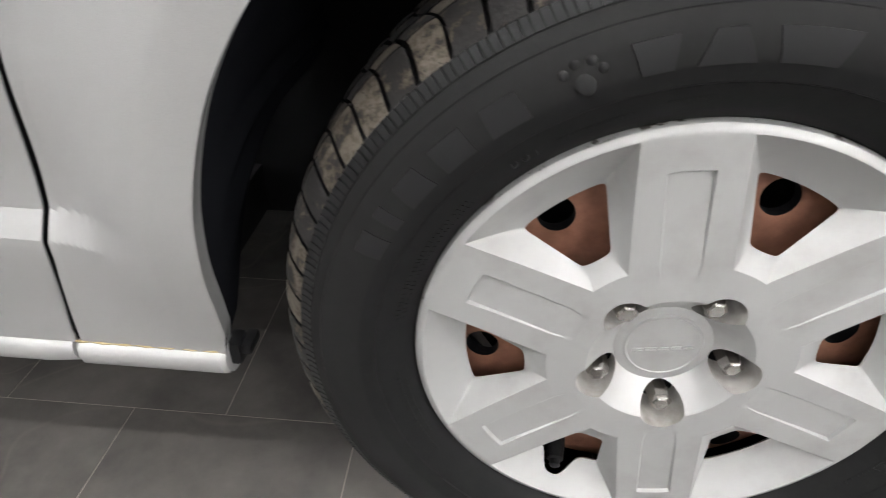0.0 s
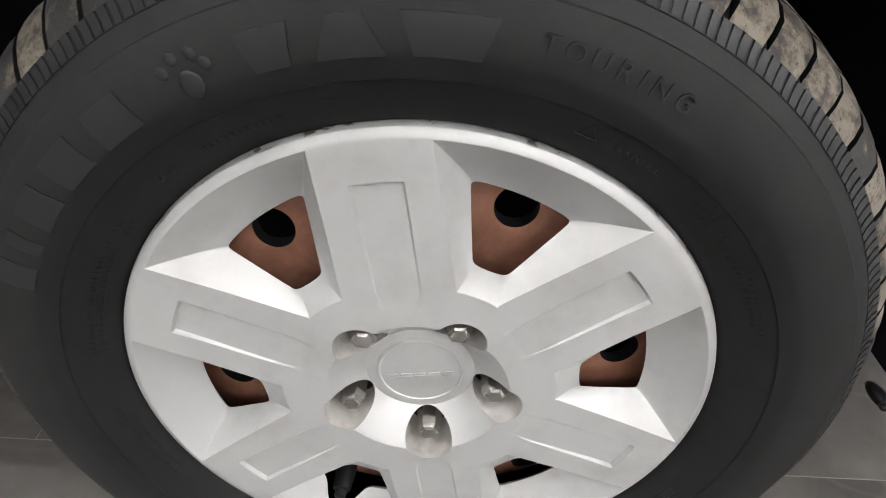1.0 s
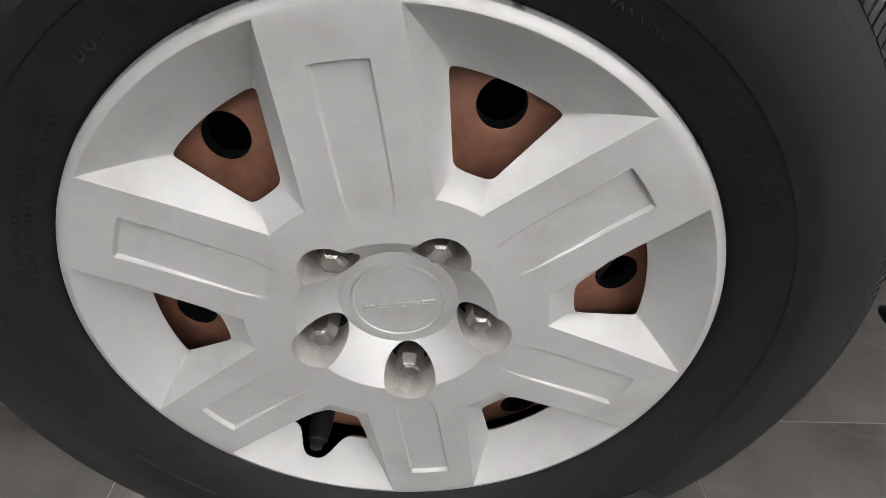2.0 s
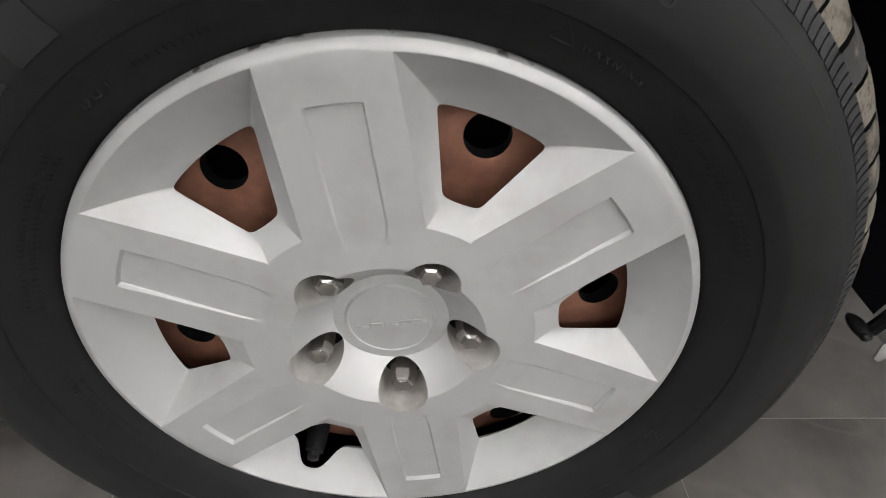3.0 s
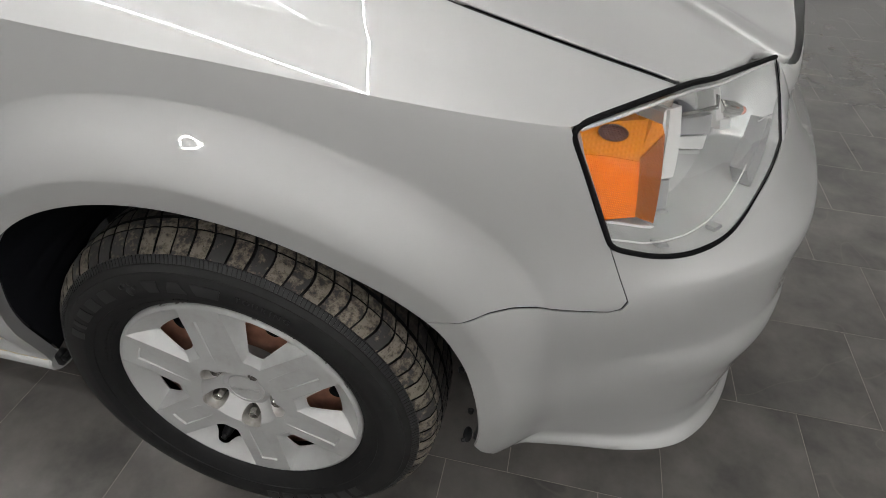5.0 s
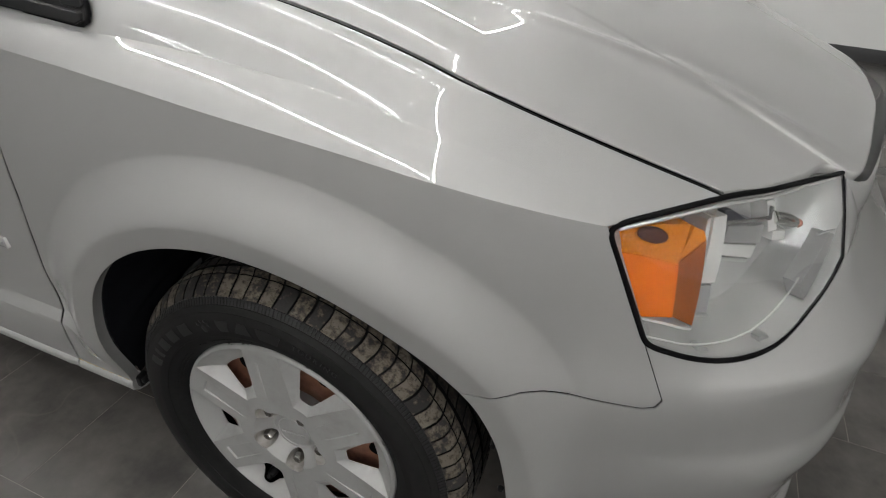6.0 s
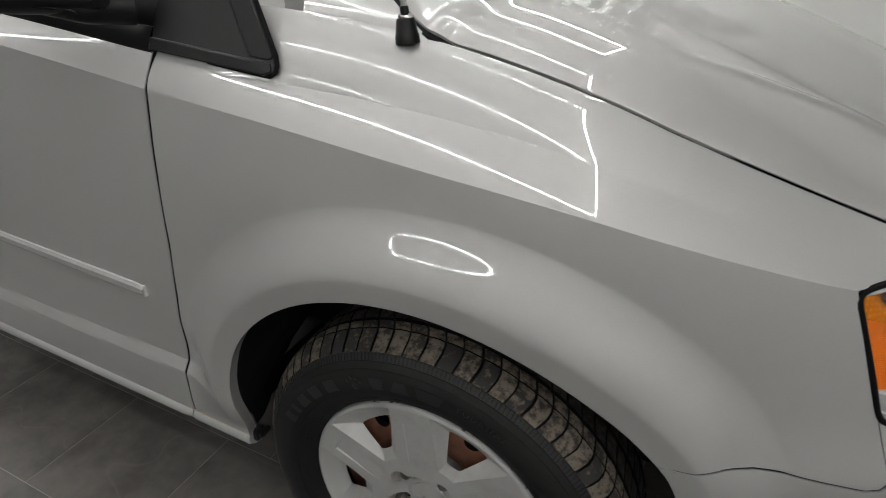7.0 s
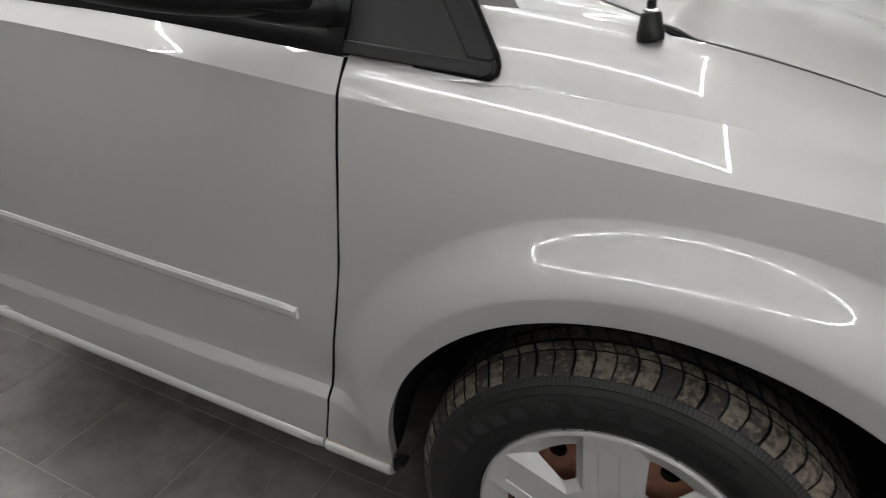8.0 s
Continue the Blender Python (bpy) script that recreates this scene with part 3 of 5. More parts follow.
def hood_point(t, v):
    side, nose = along(HOOD_EDGE, t), along(HOOD_NOSE, v)
    mid = Vector((lerp(-0.24, 0.858, t), MID, lerp(1.178, 0.902, t ** 1.6)))
    rear = Vector((lerp(-0.20, -0.24, v), lerp(0.265, MID, v), lerp(1.122, 1.178, 1 - (1 - v) ** 1.6)))
    c00, c10, c01, c11 = Vector(HOOD_EDGE[0]), Vector(HOOD_EDGE[-1]), Vector((-0.24, MID, 1.178)), Vector(HOOD_NOSE[-1])
    p = (1 - v) * side + v * mid + (1 - t) * rear + t * nose - ((1 - t) * (1 - v) * c00 + t * (1 - v) * c10 + (1 - t) * v * c01 + t * v * c11)
    p.z += 0.040 * (1 - (1 - v) ** 14) * (1 - v) ** 1.5 * (1 - t ** 3) + 0.022 * math.sin(math.pi * min(1, t * 1.02)) * (1 - (1 - v) ** 2)
    p.z += 0.0042 * math.exp(-((p.y - curve(RIDGE, p.x)) / 0.016) ** 2) * step(0.15, 0.4, p.x) * (1 - 0.8 * step(0.88, 1.0, t))
    return p


hrows = []
for j in range(151):
    v = (j / 150) ** 1.4
    hrows.append([hood_point(i / 100, v) for i in range(101)])
hb = sheet(hrows)
sheet([[p + Vector((0, dy, dz)) for p in hrows[0]] for dy, dz in ((0.012, -0.0045), (0.004, -0.0040), (0.0008, -0.0030), (-0.0004, -0.0014), (0, 0))], hb)
nose = [row[-1] for row in hrows]
sheet([[p + Vector((dx, -0.4 * dx, dz)) for p in nose] for dx, dz in ((0, 0), (0.0022, -0.0022), (0.0030, -0.0055), (0.0026, -0.0100), (0.0005, -0.0150))], hb)
hood = part("hood", hb, paint, car, "silver painted hood with a raised crease", sharp=40, weld=1e-4)
m = hood.modifiers.new("halves", "MIRROR")
m.use_axis = (False, True, False)
hood_mid = new("hood_middle")
hood_mid.location = (0, MID, 0)
hood_mid.parent = car
m.mirror_object = hood_mid


def both_sides(ob):
    """The car's other half, from the same panel."""
    md = ob.modifiers.new("halves", "MIRROR")
    md.use_axis, md.mirror_object = (False, True, False), hood_mid
    return ob


both_sides(bumper)
for name, panel in (("fender", fender), ("front_door", door)):
    far = new(name, panel.data)
    far.parent = car
    far.scale, far.location = (1, -1, 1), (0, 2 * MID, 0)
    thicken(far, 0.0015, 1.0)

# black rubber, and near-black sheets for the shade under the panel gaps
ub = bmesh.new()
gut = []
for k in range(61):
    x, y, z = along(HOOD_EDGE, k / 60)
    f = 1 - 0.55 * step(46, 60, k)
    gut.append([(x, y - 0.018 * f, z - 0.030 * f), (x, y - 0.0120 * f, z - 0.0070), (x, y - 0.0022, z - 0.0038), (x, y + 0.006, z - 0.007), (x, y + 0.03 * f, z - 0.022 * f)])
sheet(gut, ub)
gut = [[on_skin(u_at(x + d), z) + Vector((0, 0.0045 + abs(d) * 0.5, 0)) for d in (-0.03, -0.004, 0.004, 0.03)] for x, z in spread(DOORGAP, [3, 3, 3, 3, 3, 3])]
gut += [[skin(uc0 + d, s) + Vector((0, 0.0085 + abs(d) * 0.5, -0.003)) for d in (-0.03, -0.004, 0.004, 0.03)] for s in (0.98, 1.0, 1.1, 1.2, 1.3, 1.42)]
sheet(gut, ub)
slot(ub, low_b + [(uc0 + G, 1 + 0.04 * k) for k in range(1, 12)], 1)
slot(ub, uz(*[(curve(gapx, z) - G, z) for z in zs]) + [(uc0 - G, lerp(0.975, belt_s[-1][1], k / 16)) for k in range(17)], -1)
part("seal", ub, dark, car, "black rubber seals and near-black sheets for shade in the panel gaps")

# sill mouldings under door and fender
def sill_piece(x0, x1):
    prof = [(0.034, 0.2855), (0.026, 0.2845), (0.020, 0.279), (0.018, 0.270), (0.022, 0.258), (0.032, 0.248), (0.05, 0.243), (0.08, 0.243)]
    n = 40
    rows = []
    for k in range(n + 1):
        x = lerp(x0, x1, k / n)
        e = 0.0 if 0 < k < n else 0.004
        rows.append([(x, y + e, z + 0.0) for y, z in prof])
    bm = sheet(rows)
    for e in (0, -1):
        bm.faces.new([bm.verts.new(Vector(p) + Vector((0, 0, 0))) for p in (rows[e] if e else rows[e][::-1])])
    return bm


part("sill", sill_piece(DX0, -0.572), paint, car, "silver painted sill strip")
part("sill", sill_piece(-0.568, -0.4145), paint, car, "silver painted sill end with rusty edge")
rb = tube([(lerp(-0.566, -0.417, k / 20), 0.0245 - 0.001 * math.sin(k * 2.1), 0.2860 + 0.0004 * math.sin(k)) for k in range(21)], 0.0014, 6)
part("rust_line", rb, material("yellow_rust", (0.34, 0.27, 0.14), 0.9), car, "thin line of yellow rust over the sill end")

# side moulding on the door
mrows = []
for k in range(61):
    x = lerp(DX0, -0.568, k / 60)
    zc = 0.616 - 0.015 * (x + 0.575)
    y = on_skin(u_at(x), zc).y
    w = 1.0 if k < 60 else 0.8
    o = [(0.002, -0.0135), (-0.006, -0.0115), (-0.0095, -0.006), (-0.0095, 0.0055), (-0.006, 0.0115), (0.002, 0.0135)]
    mrows.append([(x, y + a, zc + b * w) for a, b in o])
mb = sheet(mrows)
mb.faces.new([mb.verts.new(p) for p in mrows[-1]])
mould = part("side_moulding", mb, paint, door, "body-colour side moulding with a square end", sharp=25)
part("moulding_end", box(bmesh.new(), -0.5705, -0.5665, mrows[-1][0][1] - 0.0085, mrows[-1][0][1] + 0.002, 0.6045, 0.6275, 0.001), material("pale_trim", (0.62, 0.62, 0.60), 0.4, 0.3), mould)

# ---------------------------------------------------------------- wheel house
lb = bmesh.new()
rows = []
for k in range(61):
    deg = lerp(-4, 187, k / 60)
    r = curve(ARCH, deg) + 0.006
    row = []
    for j in range(15):
        f = j / 14
        y = lerp(0.012, 0.42, f)
        rr = r + 0.012 * step(0.0, 0.3, f) + 0.004 * math.sin(deg * 0.6) * step(0, 0.2, f)
        d2 = deg
        if deg > 150:
            d2 = deg - 22 * step(0, 0.5, f) * (deg - 150) / 37
        p = skin(*uz((r * math.cos(radians(deg)), HUB + r * math.sin(radians(deg))))[0])
        row.append((rr * math.cos(radians(d2)), p.y + 0.016 + y, HUB + rr * math.sin(radians(d2))))
    rows.append(row)
sheet(rows, lb)
part("arch_liner", lb, liner_mat, car, "matt black plastic wheel arch liner", sharp=60)
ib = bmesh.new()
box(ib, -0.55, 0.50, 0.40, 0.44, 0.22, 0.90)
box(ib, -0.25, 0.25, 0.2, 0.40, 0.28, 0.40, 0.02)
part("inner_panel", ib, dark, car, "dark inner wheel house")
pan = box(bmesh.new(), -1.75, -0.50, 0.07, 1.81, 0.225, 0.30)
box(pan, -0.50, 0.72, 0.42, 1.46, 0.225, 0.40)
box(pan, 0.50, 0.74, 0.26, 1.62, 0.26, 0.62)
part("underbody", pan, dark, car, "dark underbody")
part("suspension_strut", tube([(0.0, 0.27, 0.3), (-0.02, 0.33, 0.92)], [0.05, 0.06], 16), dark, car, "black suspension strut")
bb2 = box(bmesh.new(), -0.420, -0.404, 0.034, 0.060, 0.258, 0.286, 0.005)
box(bb2, -0.406, -0.394, 0.038, 0.066, 0.270, 0.282, 0.003)
part("sill_bracket", bb2, black_plastic, car, "black plastic clip at the sill end")
bb2 = bmesh.new()
bmesh.ops.create_uvsphere(bb2, u_segments=20, v_segments=12, radius=1.0, matrix=Matrix.Translation((0.398, 0.050, 0.304)) @ Matrix.Rotation(radians(25), 4, "Y") @ Matrix.Diagonal((0.009, 0.016, 0.006, 1)))
bmesh.ops.create_uvsphere(bb2, u_segments=12, v_segments=8, radius=0.004, matrix=Matrix.Translation((0.392, 0.034, 0.308)))
part("liner_clip", bb2, black_plastic, car, "black plastic clip at the bumper corner")
eb = tube([skin(u, s) + Vector((0, 0.016, 0)) for u, s in arch_line(40, -5, 30)], 0.0065, 8)
part("liner_edge", eb, black_plastic, car, "black liner edge with screws")
for deg in (24, 8):
    x, z = arch_at(deg, -0.010)
    p = skin(*uz(arch_at(deg))[0])
    sb = bmesh.new()
    bmesh.ops.create_cone(sb, cap_ends=True, segments=10, radius1=0.006, radius2=0.004, depth=0.006, matrix=Matrix.Translation((x, p.y + 0.019, z)) @ Matrix.Rotation(radians(90), 4, "X"))
    part("liner_screw", sb, black_plastic, car)

# ---------------------------------------------------------------- wheel
wheel = new("wheel")
wheel.parent = car
wheel.location = (0, 0, HUB)
SPIN = 8.35
TYRE = [(0.2215, 0.03), (0.2228, 0.012), (0.2262, 0.0050), (0.236, -0.003), (0.246, -0.009), (0.2555, -0.0135), (0.2562, -0.0150), (0.266, -0.0185), (0.280, -0.0205), (0.294, -0.0185), (0.3025, -0.0155),
        (0.3032, -0.0140), (0.309, -0.0105), (0.3125, -0.0080), (0.3130, -0.0064), (0.3228, 0.0012), (0.3262, 0.012), (0.3305, 0.024), (0.3345, 0.040), (0.3390, 0.053), (0.3395, 0.058), (0.343, 0.06), (0.344, 0.092), (0.340, 0.093), (0.340, 0.099), (0.344, 0.1),
        (0.343, 0.135), (0.339, 0.136), (0.339, 0.142), (0.342, 0.143), (0.338, 0.17), (0.325, 0.188), (0.30, 0.205), (0.25, 0.195), (0.2225, 0.175)]
tyre = part("tyre", lathe(TYRE, 180), rubber, wheel, "black rubber tyre with raised lettering", sharp=28)


def polar(r, y, deg):
    return Vector((r * math.cos(radians(deg)), y, r * math.sin(radians(deg))))


def side_y(r):
    """Face of the sidewall at a radius."""
    return curve([(q[0], q[1]) for q in TYRE[1:16]], r)


def tread_block(prof, wide, lean_by):
    """One block of a rib, round the angle 0; lean_by: the turn of its rows, in degrees. Its flanks are dust-free
    rubber, blackened for the shade in the gaps.
    """
    bm, cols = bmesh.new(), 5
    top, low = [], []
    for (r, y), off in zip(prof, lean_by):
        top.append([bm.verts.new(polar(r - (0.0008 if i in (0, cols - 1) else 0.0), y, off + lerp(-wide / 2, wide / 2, i / (cols - 1)))) for i in range(cols)])
        low.append([bm.verts.new(polar(r - 0.0115, y + 0.002, off + lerp(-wide / 2, wide / 2, i / (cols - 1)))) for i in range(cols)])
    for a, b in zip(top, top[1:]):
        for i in range(cols - 1):
            bm.faces.new((a[i], a[i + 1], b[i + 1], b[i]))
    flanks = []
    for j in range(len(prof) - 1):
        flanks.append(bm.faces.new((top[j][0], top[j + 1][0], low[j + 1][0], low[j][0])))
        flanks.append(bm.faces.new((top[j + 1][-1], top[j][-1], low[j][-1], low[j + 1][-1])))
    for i in range(cols - 1):
        flanks.append(bm.faces.new((top[0][i + 1], top[0][i], low[0][i], low[0][i + 1])))
        flanks.append(bm.faces.new((top[-1][i], top[-1][i + 1], low[-1][i + 1], low[-1][i])))
    # second slot is near-black: shade between the blocks put into the colour
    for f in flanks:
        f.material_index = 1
    return bm


def ring_of(name, meshes, mat, count, base=0.0, jitter=0.0):
    """Alike pieces round the wheel's axis, on shared meshes."""
    made = []
    for bm in meshes:
        finish(bm, 30)
        me = bpy.data.meshes.new(name)
        bm.to_mesh(me)
        bm.free()
        me.materials.append(mat)
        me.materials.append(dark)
        made.append(me)
    rng = random.Random(len(name) + int(base * 10))
    for k in range(count):
        ob = new(name, made[k % len(made)])
        ob.parent = wheel
        ob.rotation_euler = (0, -radians(360 / count * k + base + rng.uniform(-jitter, jitter)), 0)


NB = 72
for prof, share, lean_by, base, mat in (
        ([(0.3236, 0.0016), (0.3315, 0.0085), (0.3395, 0.0180), (0.3445, 0.0285), (0.3462, 0.0345)], 0.875, (0.35, 0.0, -0.35, -0.2, 0.15), 0.0, tread_mat),
        ([(0.3468, 0.0365), (0.3485, 0.0450), (0.3494, 0.0535)], 0.885, (0.25, 0.9, 1.6), 0.0, tread_mat),
        ([(0.3500, 0.0605), (0.3506, 0.076), (0.3508, 0.0915)], 0.87, (2.4, 3.6, 4.4), 0.0, tread_dark),
        ([(0.3508, 0.1005), (0.3505, 0.118), (0.3498, 0.1345)], 0.86, (0.0, 0.9, 2.2), -1.0, tread_dark),
        ([(0.3490, 0.1435), (0.3455, 0.160), (0.338, 0.172)], 0.84, (0.0, 1.1, 2.6), 1.0, tread_dark)):
    ring_of("tread_block", [tread_block(prof, 360 / NB * share * w, lean_by) for w in (0.97, 1.03, 1.0)], mat, NB, base, 0.12)


def raised(bm, r0, r1, d0, d1, up=0.0009, skew=0.0, n=4, taper=0.0):
    """A raised bar on the sidewall between two radii and two angles; taper narrows its outer end, or its inner one."""
    grid = []
    for i in range(3):
        r = lerp(r0, r1, i / 2)
        wide = 1 - (taper * i / 2 if taper > 0 else -taper * (1 - i / 2))
        grid.append([polar(r, side_y(r) - up, (d0 + d1) / 2 + (lerp(d0, d1, k / n) - (d0 + d1) / 2) * wide + skew * (i - 1)) for k in range(n + 1)])
    t = [[bm.verts.new(p) for p in row] for row in grid]
    b = [[bm.verts.new(p + Vector((0, up + 0.001, 0))) for p in row] for row in grid]
    for j in range(2):
        for k in range(n):
            bm.faces.new((t[j][k], t[j][k + 1], t[j + 1][k + 1], t[j + 1][k]))
    ring_t = t[0] + [t[1][-1]] + t[2][::-1] + [t[1][0]]
    ring_b = b[0] + [b[1][-1]] + b[2][::-1] + [b[1][0]]
    for k in range(len(ring_t)):
        k2 = (k + 1) % len(ring_t)
        bm.faces.new((ring_t[k2], ring_t[k], ring_b[k], ring_b[k2]))
    return bm


# fine ribs at the shoulder
ring_of("shoulder_rib", [raised(bmesh.new(), 0.3134, 0.3236, -w, w, 0.0012, 0.10, 2) for w in (0.50, 0.50, 0.50, 0.40)], letter_rubber, 288)

# the maker's mark, as plain raised blocks, and the paw between them
for d0, d1, taper in ((156.6, 152.6, 0.0), (150.0, 147.8, 0.0), (145.2, 139.4, 0.2), (137.0, 131.4, 0.0), (128.6, 122.4, 0.15), (108.4, 102.8, -0.3), (100.9, 93.6, 0.55), (92.0, 82.6, -0.25)):
    part("sidewall_mark", raised(bmesh.new(), 0.2690, 0.2905, d0, d1, 0.0008, 0.0, 4, taper), letter_rubber, wheel)
for a in (-39, -46, -53, -60, -67, -74, -81):
    part("sidewall_mark", raised(bmesh.new(), 0.2685, 0.2915, a, a - 5.2, 0.0010), letter_rubber, wheel)
pb = bmesh.new()
for dr, da, sr in ((-0.004, 0.0, 0.0075), (0.0065, 2.2, 0.0038), (0.0105, 0.6, 0.0038), (0.0095, -1.5, 0.0038), (0.003, -2.6, 0.0036)):
    r, d = 0.279 + dr, 114.6 + da
    bmesh.ops.create_uvsphere(pb, u_segments=16, v_segments=8, radius=1.0, matrix=Matrix.Translation(polar(r, side_y(r), d)) @ Matrix.Rotation(radians(-d), 4, "Y") @ Matrix.Diagonal((sr, 0.0012, sr * 0.85, 1)))
part("sidewall_emblem", pb, letter_rubber, wheel, "raised round pads beside the lettering")


def lettering(words, size, r, d0, per, up=0.0007):
    """Raised letters along the sidewall, from the angle d0 clockwise, per degrees each."""
    bm = bmesh.new()
    wide = [0.55 if ch == "I" else 1.1 if ch in "WNG" else 1.0 for ch in words]
    for k, ch in enumerate(words):
        cu = bpy.data.curves.new("letter", "FONT")
        cu.body, cu.size, cu.extrude, cu.align_x, cu.resolution_u = ch, size, up, "CENTER", 3
        ob = bpy.data.objects.new("letter", cu)
        me = bpy.data.meshes.new_from_object(ob)
        d = d0 - per * (sum(wide[:k]) + wide[k] / 2 - wide[0] / 2)
        base = polar(r, side_y(r + size * 0.35) - up * 0.3, d)
        m = Matrix.Translation(base) @ Matrix.Rotation(radians(90 - d), 4, "Y") @ Matrix.Rotation(radians(90), 4, "X")
        me.transform(m)
        bm.from_mesh(me)
        bpy.data.objects.remove(ob)
        bpy.data.meshes.remove(me)
        bpy.data.curves.remove(cu)
    return bm


part("sidewall_word", lettering("TOURING", 0.0145, 0.2795, 77.6, 2.65, 0.0006), letter_rubber, wheel, "raised word TOURING on the sidewall")
part("sidewall_word", lettering("WARNING", 0.0065, 0.2435, 65.4, 1.35, 0.0004), letter_rubber, wheel, "small raised word WARNING")
part("sidewall_word", lettering("DOT", 0.0085, 0.2385, 129.0, 2.1, 0.0004), letter_rubber, wheel, "small raised letters DOT")
sb = bmesh.new()
rng = random.Random(9)
for r, d0, d1 in ((0.2395, 121, 108), (0.2385, 172, 140), (0.2335, 172, 140), (0.2385, 214, 186), (0.2335, 208, 190), (0.241, 48, 22), (0.2455, 50, 20), (0.2495, 48, 24), (0.2385, -18, -34), (0.243, 104, 98)):
    d = d0
    while d > d1:
        w = rng.uniform(0.5, 1.1)
        raised(sb, r, r + 0.0030, d, d - w, 0.0004, 0.0, 1)
        d -= w + rng.uniform(0.25, 0.6)
tagged(part("sidewall_print", sb, rubber, wheel, "small unreadable raised print as bars"), kind="stuff")
for tri in (((0.2425, 70.2), (0.2520, 68.8), (0.2425, 67.0)), ((0.240, -27), (0.249, -25.6), (0.240, -24))):
    part("sidewall_triangle", tube([polar(r, side_y(r) - 0.0002, d) for r, d in tri], 0.0004, 5, None, True), letter_rubber, wheel)

# steel wheel behind the cover
def cut(ob, cutters, inside=None):
    """Takes solids out of a mesh and keeps the result as its mesh."""
    cm = bpy.data.meshes.new("cutter")
    cutters.to_mesh(cm)
    cutters.free()
    if inside:
        cm.materials.append(inside)
    co = new("cutter", cm)
    md = ob.modifiers.new("cut", "BOOLEAN")
    md.object, md.operation, md.solver = co, "DIFFERENCE", "EXACT"
    if inside:
        md.material_mode = "TRANSFER"
    dg = bpy.context.evaluated_depsgraph_get()
    me = bpy.data.meshes.new_from_object(ob.evaluated_get(dg))
    ob.modifiers.remove(md)
    ob.data = me
    bpy.data.objects.remove(co)
    bpy.data.meshes.remove(cm)
    return ob


STEEL = [(0.0, 0.058), (0.08, 0.058), (0.09, 0.052), (0.135, 0.047), (0.165, 0.050), (0.190, 0.054), (0.207, 0.060), (0.2145, 0.076), (0.2145, 0.11), (0.205, 0.08), (0.16, 0.06), (0.0, 0.066)]
steel = part("steel_wheel", lathe(STEEL, 96), rust, None, "brown rust-coated steel wheel")
cb = bmesh.new()
HOLES = [(0.158, 66), (0.160, 133.2), (0.164, 4), (0.166, 193), (0.187, -55), (0.187, 243)]
for r, d in HOLES:
    bmesh.ops.create_cone(cb, cap_ends=True, segments=40, radius1=0.0162, radius2=0.0162, depth=0.12, matrix=Matrix.Translation(polar(r, 0.06, d)) @ Matrix.Rotation(radians(90), 4, "X"))
# hole walls near-black, the shade inside them put into the colour
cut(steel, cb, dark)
steel.parent = wheel
# added disc, near-black for the unlit space seen through the holes
part("brake_drum", lathe([(0.0, 0.13), (0.15, 0.13), (0.185, 0.125), (0.19, 0.16)], 48), dark, wheel, "near-black disc for the unlit space behind the steel wheel")

# wheel cover
FACE = [(0.0, 0.020), (0.040, 0.018), (0.0715, 0.0010), (0.086, 0.0016), (0.107, 0.0024), (0.16, 0.0024), (0.19, 0.0016), (0.2157, 0.0010), (0.2190, 0.0018), (0.2222, 0.0042), (0.2235, 0.008), (0.2238, 0.014), (0.221, 0.02)]


def face_y(r):
    return curve(FACE[2:], r)


def loc(a, c, deg, y):
    """A place by its distance along and across a spoke or window axis."""
    t = radians(deg)
    return Vector((a * math.cos(t) - c * math.sin(t), y, a * math.sin(t) + c * math.cos(t)))


RH, RV, RO = 0.086, 0.1065, 0.2157
EDGE_IN, EDGE_OUT = 21.8, 9.85      # half width of a spoke, in degrees, at RV and at RO


REC_END, REC_DEEP = 0.738, 0.0011


def rec_half(f):
    """Half width of a spoke's recess, as a share of the spoke's half width."""
    c0, c1 = RV * math.sin(radians(EDGE_IN)), RO * math.sin(radians(EDGE_OUT))
    return lerp(0.0155, 0.0165, f) / lerp(c0, c1, f)


def across(f):
    """Places across a spoke, with narrow steps at the sides of the recess."""
    e, d = rec_half(f), 0.014
    half = [lerp(0, e - d, k / 5) for k in range(6)] + [e + d] + [lerp(e + d, 1, k / 6) for k in range(1, 7)]
    return [-g for g in half[:0:-1]] + half


ALONG = [0.0, 0.012] + [lerp(0.012, REC_END - 0.006, k / 26) for k in range(1, 27)] + [REC_END + 0.006] + [lerp(REC_END + 0.006, 1, k / 8) for k in range(1, 9)]


def cover_sector(bm, axis):
    """One spoke, its recess, half windows on both sides and its stretch of the rim."""
    rows = []
    for f in ALONG:
        a0, c0 = RV * math.cos(radians(EDGE_IN)), RV * math.sin(radians(EDGE_IN))
        a1, c1 = RO * math.cos(radians(EDGE_OUT)), RO * math.sin(radians(EDGE_OUT))
        row = []
        for g in across(f):
            ch = lerp(c0, c1, f)
            c = ch * g
            a_in = math.sqrt(RV ** 2 - (c0 * g) ** 2)
            a_out = math.sqrt(RO ** 2 - (c1 * g) ** 2)
            a = lerp(a_in, a_out, f)
            y = face_y(math.hypot(a, c))
            # recess: deepest at its outer end
            if abs(g) < rec_half(f) and f < REC_END:
                y += REC_DEEP + 0.0028 * (f / REC_END) ** 1.2
            row.append(loc(a, c, axis, y))
        rows.append(row)
    sheet(rows, bm)
    return rows


